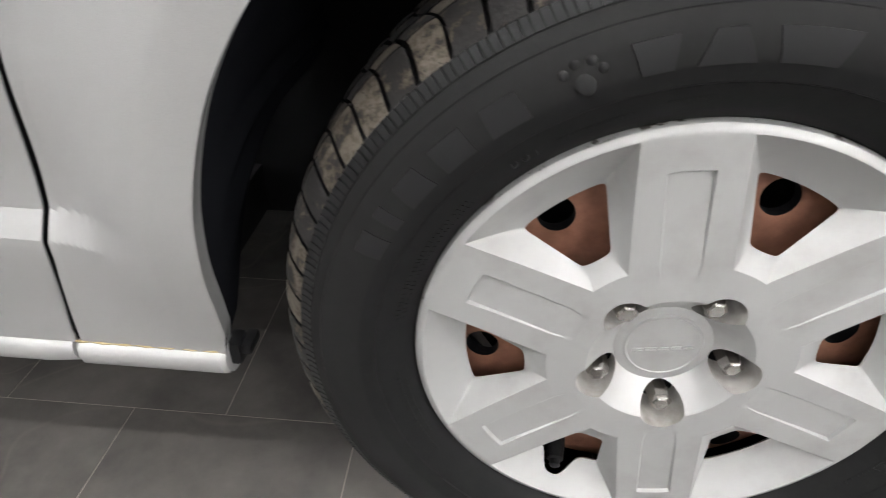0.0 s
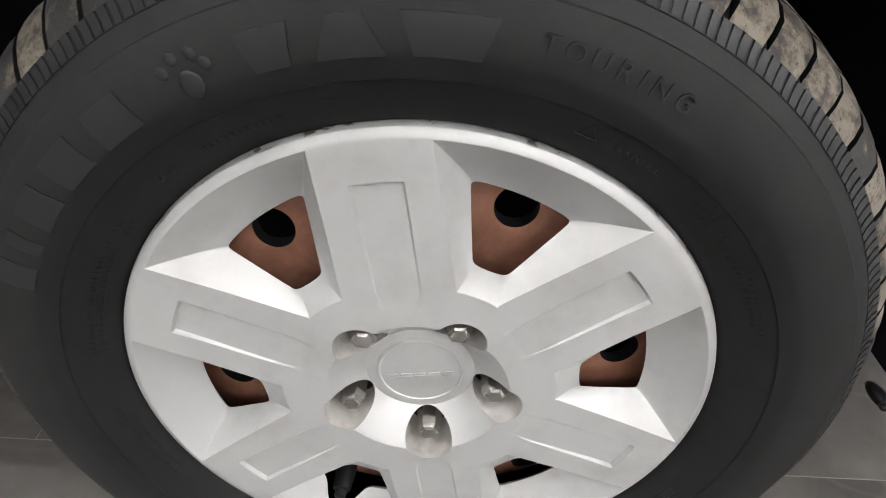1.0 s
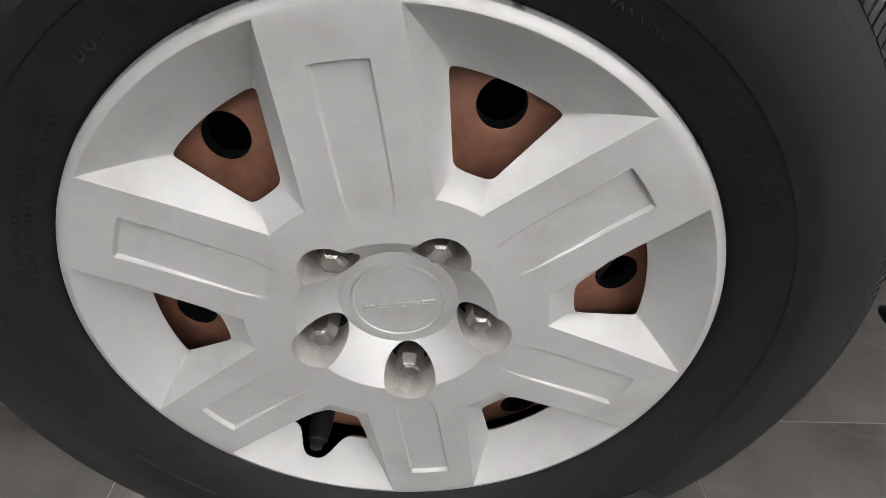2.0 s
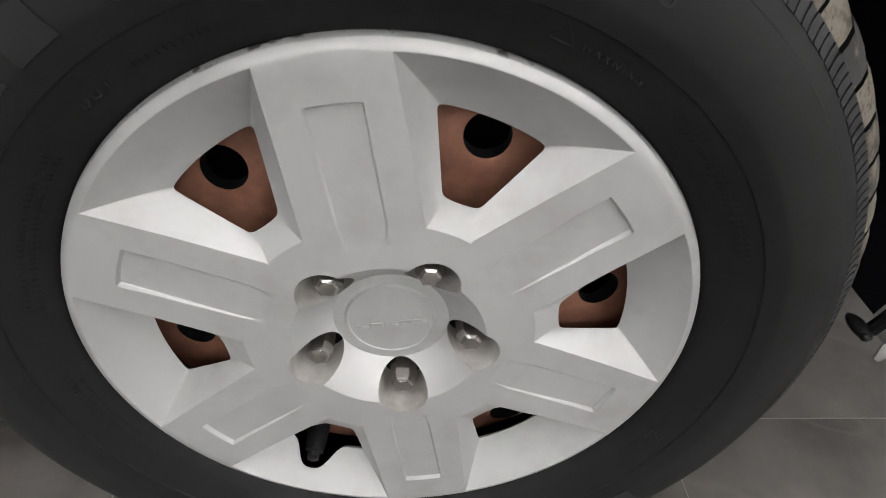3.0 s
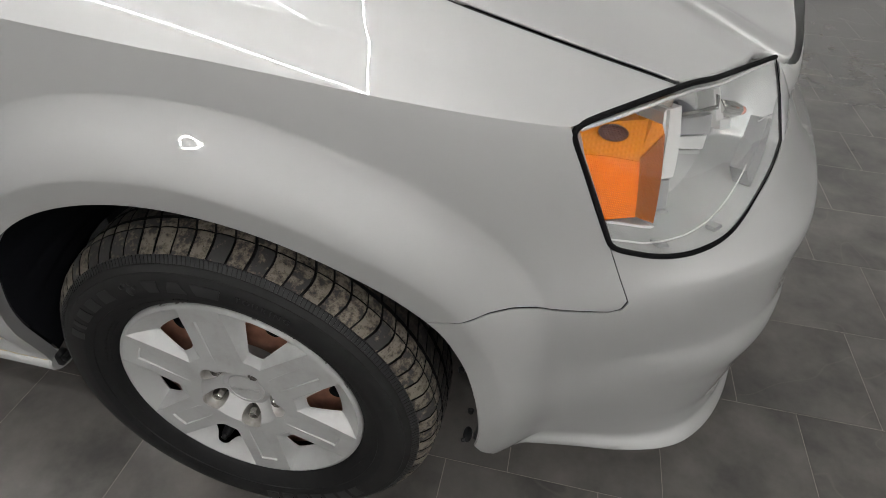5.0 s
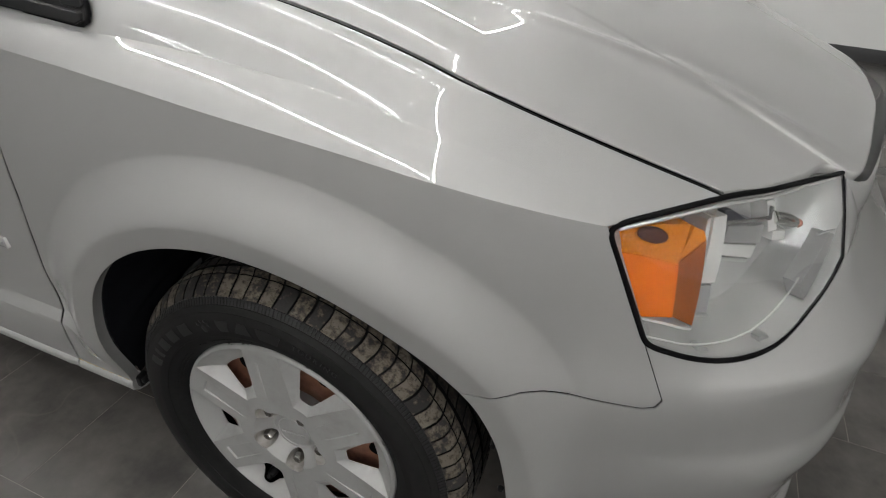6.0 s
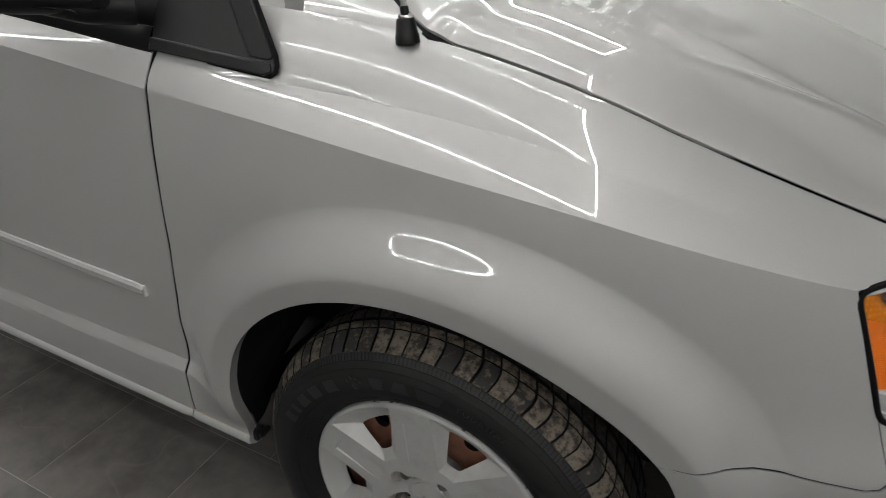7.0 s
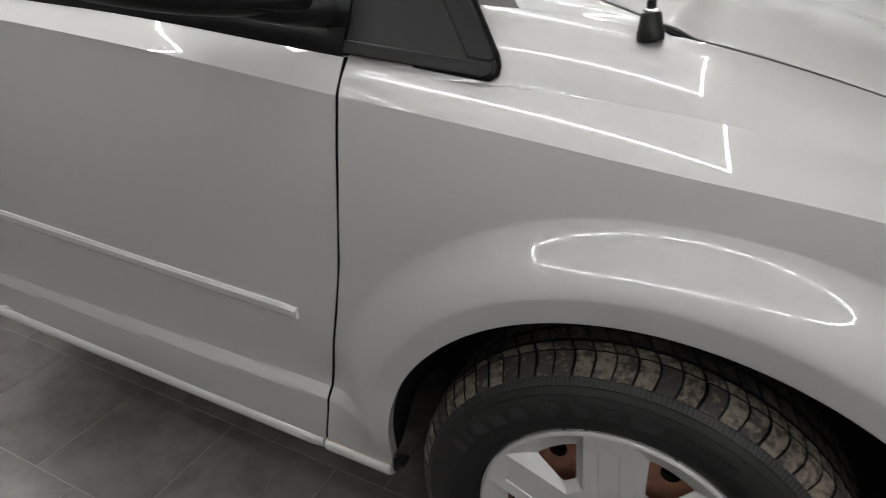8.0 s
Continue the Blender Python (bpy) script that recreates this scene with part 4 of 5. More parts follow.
def cover_mesh():
    bm = bmesh.new()
    for k in range(6):
        cover_sector(bm, 90 + SPIN + 60 * k)
    # hub ring out to the spokes and the inner ends of the windows
    rings = [RH, 0.0885, 0.0889, 0.093, 0.0975, 0.102, RV]
    angs, sunk = [], []
    for k in range(6):
        ax = 90 + SPIN + 60 * k
        gs = [math.degrees(math.asin(math.sin(radians(EDGE_IN)) * g)) for g in across(0.0)]
        sunk += [abs(g) < rec_half(0.0) for g in across(0.0)] + [False] * 6
        angs += [ax + g for g in gs] + [ax + lerp(EDGE_IN, 60 - EDGE_IN, (j + 1) / 7) for j in range(6)]
    angs.append(angs[0] + 360)
    sunk.append(sunk[0])
    sheet([[polar(r, face_y(r) + (REC_DEEP * (r - 0.0880) / (RV - 0.0880) if low and r > 0.0887 else 0.0), a) for a, low in zip(angs, sunk)] for r in rings], bm)
    # rim
    rangs = []
    for k in range(6):
        ax = 90 + SPIN + 60 * k
        gs = [math.degrees(math.asin(math.sin(radians(EDGE_OUT)) * g)) for g in across(1.0)]
        rangs += [ax + g for g in gs] + [ax + lerp(EDGE_OUT, 60 - EDGE_OUT, (j + 1) / 28) for j in range(27)]
    rangs.append(rangs[0] + 360)
    prof = FACE[7:]
    sheet([[polar(r, y, a) for a in rangs] for r, y in prof], bm)
    # windows: walls that fall from the face to the opening
    for k in range(6):
        ax = 120 + SPIN + 60 * k
        half_in, half_out = 30 - EDGE_IN, 30 - EDGE_OUT
        n1, n2, n3 = 7, 40, 28
        f_loop, h_loop = [], []
        ai, ci = RV * math.cos(radians(half_in)), RV * math.sin(radians(half_in))
        ao, co = RO * math.cos(radians(half_out)), RO * math.sin(radians(half_out))
        hi_a, hi_c, ho_r, ho_d = 0.1250, 0.0122, 0.1785, 12.0
        ho_a, ho_c = ho_r * math.cos(radians(ho_d)), ho_r * math.sin(radians(ho_d))
        dep, dep_in = 0.028, 0.0115

        def fp(a, c):
            return loc(a, c, ax, face_y(math.hypot(a, c)))

        for j in range(n1):
            d = lerp(-half_in, half_in, j / n1)
            f_loop.append(polar(RV, face_y(RV), ax + d))
            h_loop.append(loc(hi_a, lerp(-hi_c, hi_c, j / n1), ax, dep_in))
        for j in range(n2):
            t = j / n2
            f_loop.append(fp(lerp(ai, ao, t), lerp(ci, co, t)))
            h_loop.append(loc(lerp(hi_a, ho_a, t), lerp(hi_c, ho_c, t), ax, lerp(dep_in, dep, t)))
        for j in range(n3):
            t = j / n3
            f_loop.append(polar(RO, face_y(RO), ax + lerp(half_out, -half_out, t)))
            d = lerp(ho_d, -ho_d, t)
            notch = 1 - step(3.4, 5.6, abs(ax % 360 + d - 247)) if abs(ax % 360 - 249.3) < 1 else 0.0
            h_loop.append(polar(ho_r + 0.0205 * notch, dep - 0.015 * notch, ax + d))
        for j in range(n2):
            t = j / n2
            f_loop.append(fp(lerp(ao, ai, t), lerp(-co, -ci, t)))
            h_loop.append(loc(lerp(ho_a, hi_a, t), lerp(-ho_c, -hi_c, t), ax, lerp(dep, dep_in, t)))
        # rounded corners of the opening
        nh = len(h_loop)
        for _ in range(6):
            h_loop = [(h_loop[i - 1] + 2 * h_loop[i] + h_loop[(i + 1) % nh]) / 4 for i in range(nh)]
        rows = []
        for q in (0.0, 0.04, 0.12, 0.35, 0.65, 0.9, 1.0):
            s = 1 - (1 - q) ** 1.25
            rows.append([Vector((lerp(a.x, b.x, q), lerp(a.y, b.y, s), lerp(a.z, b.z, q))) for a, b in zip(f_loop + f_loop[:1], h_loop + h_loop[:1])])
        mid = sum(rows[-1][:-1], Vector()) / nh
        rows.append([p + (p - mid).normalized() * 0.004 + Vector((0, 0.003, 0)) for p in rows[-1]])
        sheet(rows, bm)
    return bm


cover = part("wheel_cover", cover_mesh(), cover_paint, wheel, "silver plastic wheel cover with six spokes", sharp=26, weld=4e-5)
bev = cover.modifiers.new("edges", "BEVEL")
bev.width, bev.segments, bev.limit_method, bev.angle_limit, bev.harden_normals = 0.0012, 2, "ANGLE", radians(24), True

# the dished middle with its five nut pockets
DISH = [(0.0, 0.0258), (0.034, 0.0258), (0.0395, 0.0256), (0.0425, 0.0264), (0.0440, 0.0268), (0.0690, 0.0024), (0.0710, 0.0012), (0.0740, 0.0011), (RH, face_y(RH)), (RH, 0.08), (0.0, 0.08)]
hub = part("cover_middle", lathe(DISH, 140), cover_paint, None, "dished middle of the wheel cover", sharp=30)
cb = bmesh.new()
NUTS = [-90 + SPIN + 72 * k for k in range(5)]
for d in NUTS:
    bmesh.ops.create_cone(cb, cap_ends=True, segments=48, radius1=0.0170, radius2=0.0206, depth=0.07, matrix=Matrix.Translation(polar(0.0628, 0.027, d)) @ Matrix.Rotation(radians(90), 4, "X"))
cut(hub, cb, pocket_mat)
# near-black discs that stand in for the shade deep in the pockets
for d in NUTS:
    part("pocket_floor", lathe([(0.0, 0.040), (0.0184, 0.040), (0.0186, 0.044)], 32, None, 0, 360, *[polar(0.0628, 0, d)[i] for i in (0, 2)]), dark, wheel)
hub.parent = wheel
for p in hub.data.polygons:
    p.use_smooth = True
bev = hub.modifiers.new("edges", "BEVEL")
bev.width, bev.segments, bev.limit_method, bev.angle_limit, bev.harden_normals = 0.0012, 2, "ANGLE", radians(28), True
cap = part("centre_cap", lathe([(0.0, 0.0232), (0.026, 0.0236), (0.0312, 0.0244), (0.0322, 0.0244), (0.0328, 0.0234), (0.0342, 0.0234), (0.0350, 0.0246), (0.0358, 0.0272)], 96), cover_paint, wheel, "round centre cap with raised rim")
for k in range(5):
    for z0, z1 in ((-0.0045, -0.0028), (-0.0018, -0.0002)):
        x = -0.0222 + 0.0111 * k
        bar = box(bmesh.new(), x - 0.0046, x + 0.0046, 0.0222, 0.0245, z0, z1, 0.0005)
        bmesh.ops.rotate(bar, verts=bar.verts, cent=(0, 0, 0), matrix=Matrix.Rotation(radians(-SPIN * 1.0), 3, "Y"))
        part("cap_mark", bar, cover_paint, wheel)


def nut():
    bm = bmesh.new()
    rows = []
    for r, y in ((0.0, 0.0100), (0.0060, 0.0103), (0.0082, 0.0116), (0.0099, 0.0148), (0.0103, 0.0170), (0.0105, 0.0540), (0.0135, 0.0575), (0.0135, 0.064)):
        row = []
        for k in range(37):
            t = math.pi * 2 * k / 36
            hexr = r * (math.cos(math.pi / 6) / math.cos((t % (math.pi / 3)) - math.pi / 6) * 1.06 if r > 0.005 and y < 0.057 else 1.0)
            row.append((hexr * math.cos(t), y, hexr * math.sin(t)))
        rows.append(row)
    return sheet(rows, bm)


first_nut = None
rng = random.Random(2)
for d in NUTS:
    p = polar(0.0618, 0.0, d)
    if first_nut is None:
        first_nut = part("lug_nut", nut(), nut_mat, wheel, "worn chrome lug nut", sharp=20)
        n = first_nut
    else:
        n = new("lug_nut", first_nut.data)
        n.parent = wheel
        tagged(n, "worn chrome lug nut")
    n.location = p
    n.rotation_euler = (0, radians(rng.uniform(0, 60)), 0)

# valve in the lower window
vb = tube([polar(0.180, 0.06, 246.6), polar(0.186, 0.034, 246.6), polar(0.1885, 0.024, 246.6), polar(0.1888, 0.0225, 246.6)], [0.0105, 0.0098, 0.0086, 0.0065], 20)
tube([polar(0.1882, 0.026, 246.6), polar(0.1900, 0.017, 246.6), polar(0.1902, 0.0158, 246.6)], [0.0060, 0.0056, 0.004], 16, vb)
part("valve_stem", vb, black_plastic, wheel, "black rubber valve stem with cap")

# ---------------------------------------------------------------- headlight
lamp = new("headlight")
lamp.parent = car
tagged(lamp, "clear headlight with amber turn signal and black seal")
UT = u_at(0.464)
HT = [tuple(LAMP_TL.lerp(LAMP_HC, k / 5)) for k in range(6)] + [(0.644, 0.240, 0.9095), (0.705, 0.341, 0.892), (0.767, 0.441, 0.875)]
HR = [(0.767, 0.441, 0.875), (0.781, 0.398, 0.832), tuple(on_skin(*LOW_U[-1]))]
HB = [tuple(on_skin(u, z)) for u, z in LOW_U]
HLft = [tuple(skin(UT, 1.0)), tuple(on_skin(u_at(0.503), 0.829)), tuple(on_skin(u_at(0.541), 0.746))]


def lens_point(s, t, inset=0.0):
    p = coons(HT, HR, HB, HLft, s, t)
    out = Vector((0.55 + 0.35 * s, -0.75 + 0.3 * s, 0.12)).normalized()
    bulge = 0.012 * math.sin(math.pi * s) * math.sin(math.pi * t)
    return p + out * (bulge - inset)


N1, N2 = 40, 30
lens_mat = bpy.data.materials.new("clear_lens")
lens_mat.use_nodes = True
lens_mat.node_tree.nodes.clear()
lo, lx, lt, lg, lf = [lens_mat.node_tree.nodes.new("ShaderNode" + k) for k in ("OutputMaterial", "MixShader", "BsdfTransparent", "BsdfGlossy", "Fresnel")]
lt.inputs[0].default_value = (0.93, 0.94, 0.94, 1)
lg.inputs["Roughness"].default_value = 0.03
lf.inputs[0].default_value = 1.45
for q, r in ((lf.outputs[0], lx.inputs[0]), (lt.outputs[0], lx.inputs[1]), (lg.outputs[0], lx.inputs[2]), (lx.outputs[0], lo.inputs[0])):
    lens_mat.node_tree.links.new(q, r)
lens = part("lens", sheet([[lens_point(i / N1, j / N2, 0.001) for i in range(N1 + 1)] for j in range(N2 + 1)], None, True), lens_mat, lamp, "clear plastic lens")
lens.visible_shadow = False
bowl_mat = material("reflector", (0.80, 0.80, 0.795), 0.26, 0.6)
grey_mat = material("grey_plastic", (0.36, 0.36, 0.36), 0.35, 0.2)
pale_mat = material("pale_plastic", (0.60, 0.60, 0.59), 0.3)
edge = [lens_point(1 - i / N1, 0) for i in range(N1)] + [lens_point(0, j / N2) for j in range(N2)] + [lens_point(i / N1, 1) for i in range(int(N1 * 0.8) + 1)]
for _ in range(5):
    edge[1:-1] = [(a + 2 * b + c) / 4 for a, b, c in zip(edge, edge[1:], edge[2:])]
thick = [0.0038 if k < len(edge) - 16 else lerp(0.0038, 0.0006, (k - len(edge) + 17) / 16) for k in range(len(edge))]
part("seal", tube(edge, thick, 10), dark, lamp, "black rubber seal round the lens")
part("inner_seal", tube([lens_point(1, j / N2) for j in range(N2 + 1)] + [lens_point(1 - i / N1, 1) for i in range(1, 12)], 0.0009, 8), dark, lamp, "thin dark seam beside the grille")


def ribbed(m, low, high, scale):
    """Fine crossed ribs moulded into a plastic lens."""
    co, mix, bump = node(m, "ShaderNodeTexCoord"), node(m, "ShaderNodeMath"), node(m, "ShaderNodeBump", Strength=0.5, Distance=0.001)
    ways = []
    for axis in ("X", "Z"):
        w = node(m, "ShaderNodeTexWave", Scale=scale, Distortion=0.3)
        w.bands_direction = axis
        wire(m, co, "Object", w, "Vector")
        ways.append(w)
    mix.operation = "MULTIPLY"
    wire(m, ways[0], "Fac", mix, 0)
    m.node_tree.links.new(ways[1].outputs["Fac"], mix.inputs[1])
    r = node(m, "ShaderNodeValToRGB")
    r.color_ramp.elements[0].color, r.color_ramp.elements[1].color = (*low, 1), (*high, 1)
    m.node_tree.links.new(mix.outputs[0], r.inputs["Fac"])
    m.node_tree.links.new(mix.outputs[0], bump.inputs["Height"])
    wire(m, r, "Color", bsdf(m), "Base Color")
    wire(m, bump, "Normal", bsdf(m), "Normal")
    return m


# housing behind the lens, in flat facets
def bowl_point(s, t):
    e = min(s * 0.8, 1 - s, t, 1 - t)
    k = 0.004 + 0.090 * step(0.0, 0.13, e)
    k += 0.007 * max(0.0, math.sin(s * 17.0)) * step(0.08, 0.2, e) * (1 - step(0.55, 0.75, t))
    return lens_point(s, t, k)


part("housing", sheet([[bowl_point(i / 60, j / 44) for i in range(61)] for j in range(45)]), bowl_mat, lamp, "silvered lamp housing", sharp=30)


def piece(tl, tr, br, bl, front, back, n=8, sag=0.0):
    """A shaped piece inside the lamp from four corners (s, t), between two depths behind the lens; sag sinks its upper edge."""
    bm = bmesh.new()

    def at(i, j, deep):
        f, g = i / n, j / n
        s = lerp(lerp(tl[0], tr[0], f), lerp(bl[0], br[0], f), g)
        t = lerp(lerp(tl[1], tr[1], f), lerp(bl[1], br[1], f), g)
        return lens_point(s, t, deep + sag * (1 - g))

    f = [[at(i, j, front) for i in range(n + 1)] for j in range(n + 1)]
    b = [[at(i, j, back) for i in range(n + 1)] for j in range(n + 1)]
    sheet(f, bm)
    sheet(b, bm, True)
    rf = f[0] + [r[-1] for r in f[1:]] + f[-1][-2::-1] + [r[0] for r in f[-2:0:-1]]
    rb = b[0] + [r[-1] for r in b[1:]] + b[-1][-2::-1] + [r[0] for r in b[-2:0:-1]]
    sheet([rf + rf[:1], rb + rb[:1]], bm, True)
    return bm


part("turn_signal", piece((0.022, 0.225), (0.168, 0.345), (0.125, 0.715), (0.022, 0.745), 0.008, 0.05), ribbed(amber, (0.72, 0.140, 0.0), (1.0, 0.30, 0.002), 130.0), lamp, "orange ribbed side reflector")
amber_glass = ribbed(material("amber_glass", (0.6, 0.2, 0.02), 0.1), (0.55, 0.16, 0.001), (0.80, 0.29, 0.004), 60.0)
part("turn_lens", piece((0.026, 0.055), (0.235, 0.150), (0.168, 0.343), (0.022, 0.223), 0.009, 0.045, 12, 0.010), amber_glass, lamp, "amber turn signal lens")
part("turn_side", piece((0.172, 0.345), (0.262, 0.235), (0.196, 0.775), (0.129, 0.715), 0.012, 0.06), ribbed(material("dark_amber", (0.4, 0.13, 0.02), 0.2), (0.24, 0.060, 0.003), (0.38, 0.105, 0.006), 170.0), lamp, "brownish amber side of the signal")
part("turn_corner", piece((0.238, 0.152), (0.262, 0.185), (0.264, 0.232), (0.174, 0.340), 0.014, 0.05), amber_glass, lamp, "bevelled amber corner of the turn signal")
part("signal_foot", piece((0.024, 0.752), (0.19, 0.785), (0.18, 0.80), (0.026, 0.775), 0.008, 0.04), pale_mat, lamp, "pale ledge under the turn signal")
E0, EX, EY = lens_point(0.118, 0.150, 0.0125), lens_point(0.160, 0.185, 0.0115), lens_point(0.115, 0.20, 0.0110)
ax, ay = EX - E0, EY - E0
nrm = ax.cross(ay).normalized()
if nrm.y > 0:
    nrm = -nrm
ax.normalize()
ay = nrm.cross(ax).normalized()
rings = [[E0 + ax * (0.0215 * k * math.cos(a)) + ay * (0.0100 * k * math.sin(a)) + nrm * (0.0055 * math.sqrt(max(0.0, 1 - k * k)) + 0.001) for a in [2 * math.pi * q / 32 for q in range(33)]] for k in (0.02, 0.4, 0.7, 0.9, 1.0)]
part("signal_eye", sheet(rings), ribbed(material("brown_glass", (0.12, 0.04, 0.02), 0.2), (0.05, 0.018, 0.012), (0.14, 0.05, 0.03), 190.0), lamp, "dark ribbed oval in the turn signal")
part("divider", piece((0.302, 0.135), (0.352, 0.135), (0.282, 0.50), (0.236, 0.50), 0.018, 0.06), pale_mat, lamp, "pale divider beside the signal")
part("divider_edge", piece((0.288, 0.15), (0.301, 0.135), (0.235, 0.50), (0.224, 0.505), 0.022, 0.06), bowl_mat, lamp, "bright edge of the divider")
part("divider_foot", piece((0.224, 0.52), (0.276, 0.52), (0.258, 0.70), (0.204, 0.70), 0.020, 0.06), grey_mat, lamp, "grey foot of the divider")
part("foot_edge", piece((0.203, 0.705), (0.258, 0.705), (0.256, 0.72), (0.202, 0.72), 0.016, 0.05), bowl_mat, lamp, "bright edge under the divider")
part("shelf", piece((0.380, 0.225), (0.56, 0.265), (0.52, 0.36), (0.345, 0.305), 0.030, 0.07), grey_mat, lamp, "grey shelf behind the lens")
part("shelf_edge", piece((0.345, 0.315), (0.50, 0.365), (0.46, 0.43), (0.330, 0.375), 0.030, 0.06), pale_mat, lamp, "pale front edge of the shelf")
# shade below the pale edge, put in as a strip of grey
part("shelf_lip", piece((0.332, 0.382), (0.44, 0.425), (0.43, 0.445), (0.330, 0.40), 0.028, 0.06), grey_mat, lamp, "grey strip for the shade under the shelf edge")
# solid piece whose dark colour stands in for a shaded recess
part("dark_recess", piece((0.375, 0.135), (0.415, 0.140), (0.475, 0.205), (0.372, 0.195), 0.030, 0.06), material("shade_slate", (0.06, 0.06, 0.075), 0.3), lamp, "dark slanted piece for the shade of a recess over the shelf")
part("bulb_arm", tube([lens_point(0.36, 0.205, 0.032), lens_point(0.48, 0.215, 0.030), lens_point(0.575, 0.23, 0.026), lens_point(0.60, 0.17, 0.026)], [0.0035, 0.0035, 0.004, 0.005], 12), chrome, lamp, "chromed bulb holder")
part("bulb_clip", piece((0.585, 0.12), (0.63, 0.125), (0.600, 0.31), (0.552, 0.30), 0.024, 0.05), pale_mat, lamp, "pale upright clip of the bulb holder")
part("bulb_cap", tube([lens_point(0.60, 0.235, 0.026), lens_point(0.655, 0.285, 0.022), lens_point(0.69, 0.315, 0.020)], [0.010, 0.012, 0.009], 18), chrome, lamp, "round chromed bulb cap")
part("bulb_foot", piece((0.585, 0.315), (0.655, 0.36), (0.640, 0.41), (0.57, 0.37), 0.026, 0.05), pale_mat, lamp, "pale foot of the bulb holder")
bq = bmesh.new()
bmesh.ops.create_uvsphere(bq, u_segments=16, v_segments=10, radius=0.0062, matrix=Matrix.Translation(lens_point(0.70, 0.32, 0.016)))
part("bulb", bq, material("red_tip", (0.50, 0.17, 0.12), 0.2), lamp, "small red-tipped bulb")
part("bezel_wing", piece((0.66, 0.74), (0.90, 0.60), (0.965, 0.70), (0.70, 0.93), 0.010, 0.035), grey_mat, lamp, "grey bezel in the lens corner")
part("bezel_ridge", tube([lens_point(0.80, 0.50, 0.012), lens_point(0.88, 0.55, 0.010), lens_point(0.95, 0.62, 0.008)], 0.0016, 8), bowl_mat, lamp, "bright ridge in the lens corner")
part("lens_edge", tube([lens_point(lerp(0.03, 0.97, i / 50), 0.045, 0.004) for i in range(51)], 0.0030, 8), bowl_mat, lamp, "bright moulded edge of the lens")
part("inner_lip", tube([lens_point(lerp(0.02, 0.40, k / 20), lerp(0.925, 0.835, (k / 20) ** 2), 0.008) for k in range(21)] + [lens_point(lerp(0.40, 0.64, k / 12), lerp(0.835, 0.66, k / 12), 0.008) for k in range(1, 13)], 0.0012, 6), pale_mat, lamp, "pale moulded line low in the lens")
for s0, t0 in ((0.20, 0.915), (0.44, 0.905)):
    part("lens_tab", piece((s0, t0), (s0 + 0.035, t0), (s0 + 0.045, t0 + 0.03), (s0, t0 + 0.03), 0.006, 0.02, 3), grey_mat, lamp)

# grille surround from the lamp to the middle, under the hood's front edge
inner = [Vector(p) for p in HR[::-1]] + [Vector(p) - Vector((0.004, 0, 0.010)) for p in HOOD_NOSE[3:]]
gs = []
for k in range(41):
    t = k / 40
    A = along(inner, t)
    u, s = bb[len(bb) - 1 - rest + min(rest, round(t * rest))]
    B = skin(u, s)
    out = lerp(0.003, 0.008, step(4, 10, k))
    gs.append([A.lerp(B, q) + Vector((out, -0.6 * out, 0)) * math.sin(math.pi * q) ** 0.7 for q in (0, 0.05, 0.15, 0.3, 0.5, 0.7, 0.85, 0.95, 1.0)])
part("grille_surround", sheet(gs), paint, car, "silver painted surround beside the headlight")
both_sides(bpy.data.objects["grille_surround"])

# ---------------------------------------------------------------- quarter panel, door frame and mirror
def plate(outline, y_of, t, bm=None):
    """A flat piece with the outline (x, z), leaning as y_of says, t thick inwards."""
    bm = bm or bmesh.new()
    f = [bm.verts.new((x, y_of(x, z), z)) for x, z in outline]
    b = [bm.verts.new((x, y_of(x, z) + t, z)) for x, z in outline]
    bm.faces.new(f)
    bm.faces.new(b[::-1])
    for i in range(len(f)):
        j = (i + 1) % len(f)
        bm.faces.new((f[j], f[i], b[i], b[j]))
    return bm


def lean(x, z):
    return 0.010 + 0.05 * (x + 0.47) + 0.42 * (z - 1.045)


QT = [(-0.4625, 1.0505), (-0.36, 1.0448), (-0.268, 1.0385), (-0.256, 1.0385), (-0.2485, 1.0435), (-0.2475, 1.052), (-0.252, 1.0635), (-0.30, 1.130), (-0.42, 1.290), (-0.4625, 1.290)]
quarter = new("quarter_panel")
quarter.parent = car
tagged(quarter, "black plastic quarter panel beside the mirror")
qm = material("quarter_black", (0.0075, 0.0075, 0.008), 0.35, 0.0, Specular_IOR_Level=0.25)
qp = part("panel", plate(QT, lambda x, z: lean(x, z) - 0.001, 0.012), qm, quarter)
bev = qp.modifiers.new("edges", "BEVEL")
bev.width, bev.segments, bev.angle_limit = 0.003, 3, radians(40)
qs = part("lower_strip", plate([(-0.4625, 1.0505), (-0.36, 1.0448), (-0.262, 1.0392), (-0.2505, 1.045), (-0.2530, 1.0545), (-0.36, 1.0615), (-0.4625, 1.067)], lambda x, z: lean(x, z) - 0.0045, 0.006), black_plastic, quarter, "raised strip along the panel")
bev = qs.modifiers.new("edges", "BEVEL")
bev.width, bev.segments, bev.angle_limit = 0.002, 2, radians(40)
qf = part("front_strip", plate([(-0.288, 1.0595), (-0.2555, 1.0580), (-0.2515, 1.0635), (-0.30, 1.130), (-0.42, 1.290), (-0.455, 1.290)], lambda x, z: lean(x, z) - 0.0035, 0.006), black_plastic, quarter, "raised front strip of the panel")
bev = qf.modifiers.new("edges", "BEVEL")
bev.width, bev.segments, bev.angle_limit = 0.002, 2, radians(40)
qe = tube([(x, lean(x, z) + 0.004, z) for x, z in QT[1:9]], 0.004, 8)
part("rubber_edge", qe, dark, quarter, "black rubber edge")

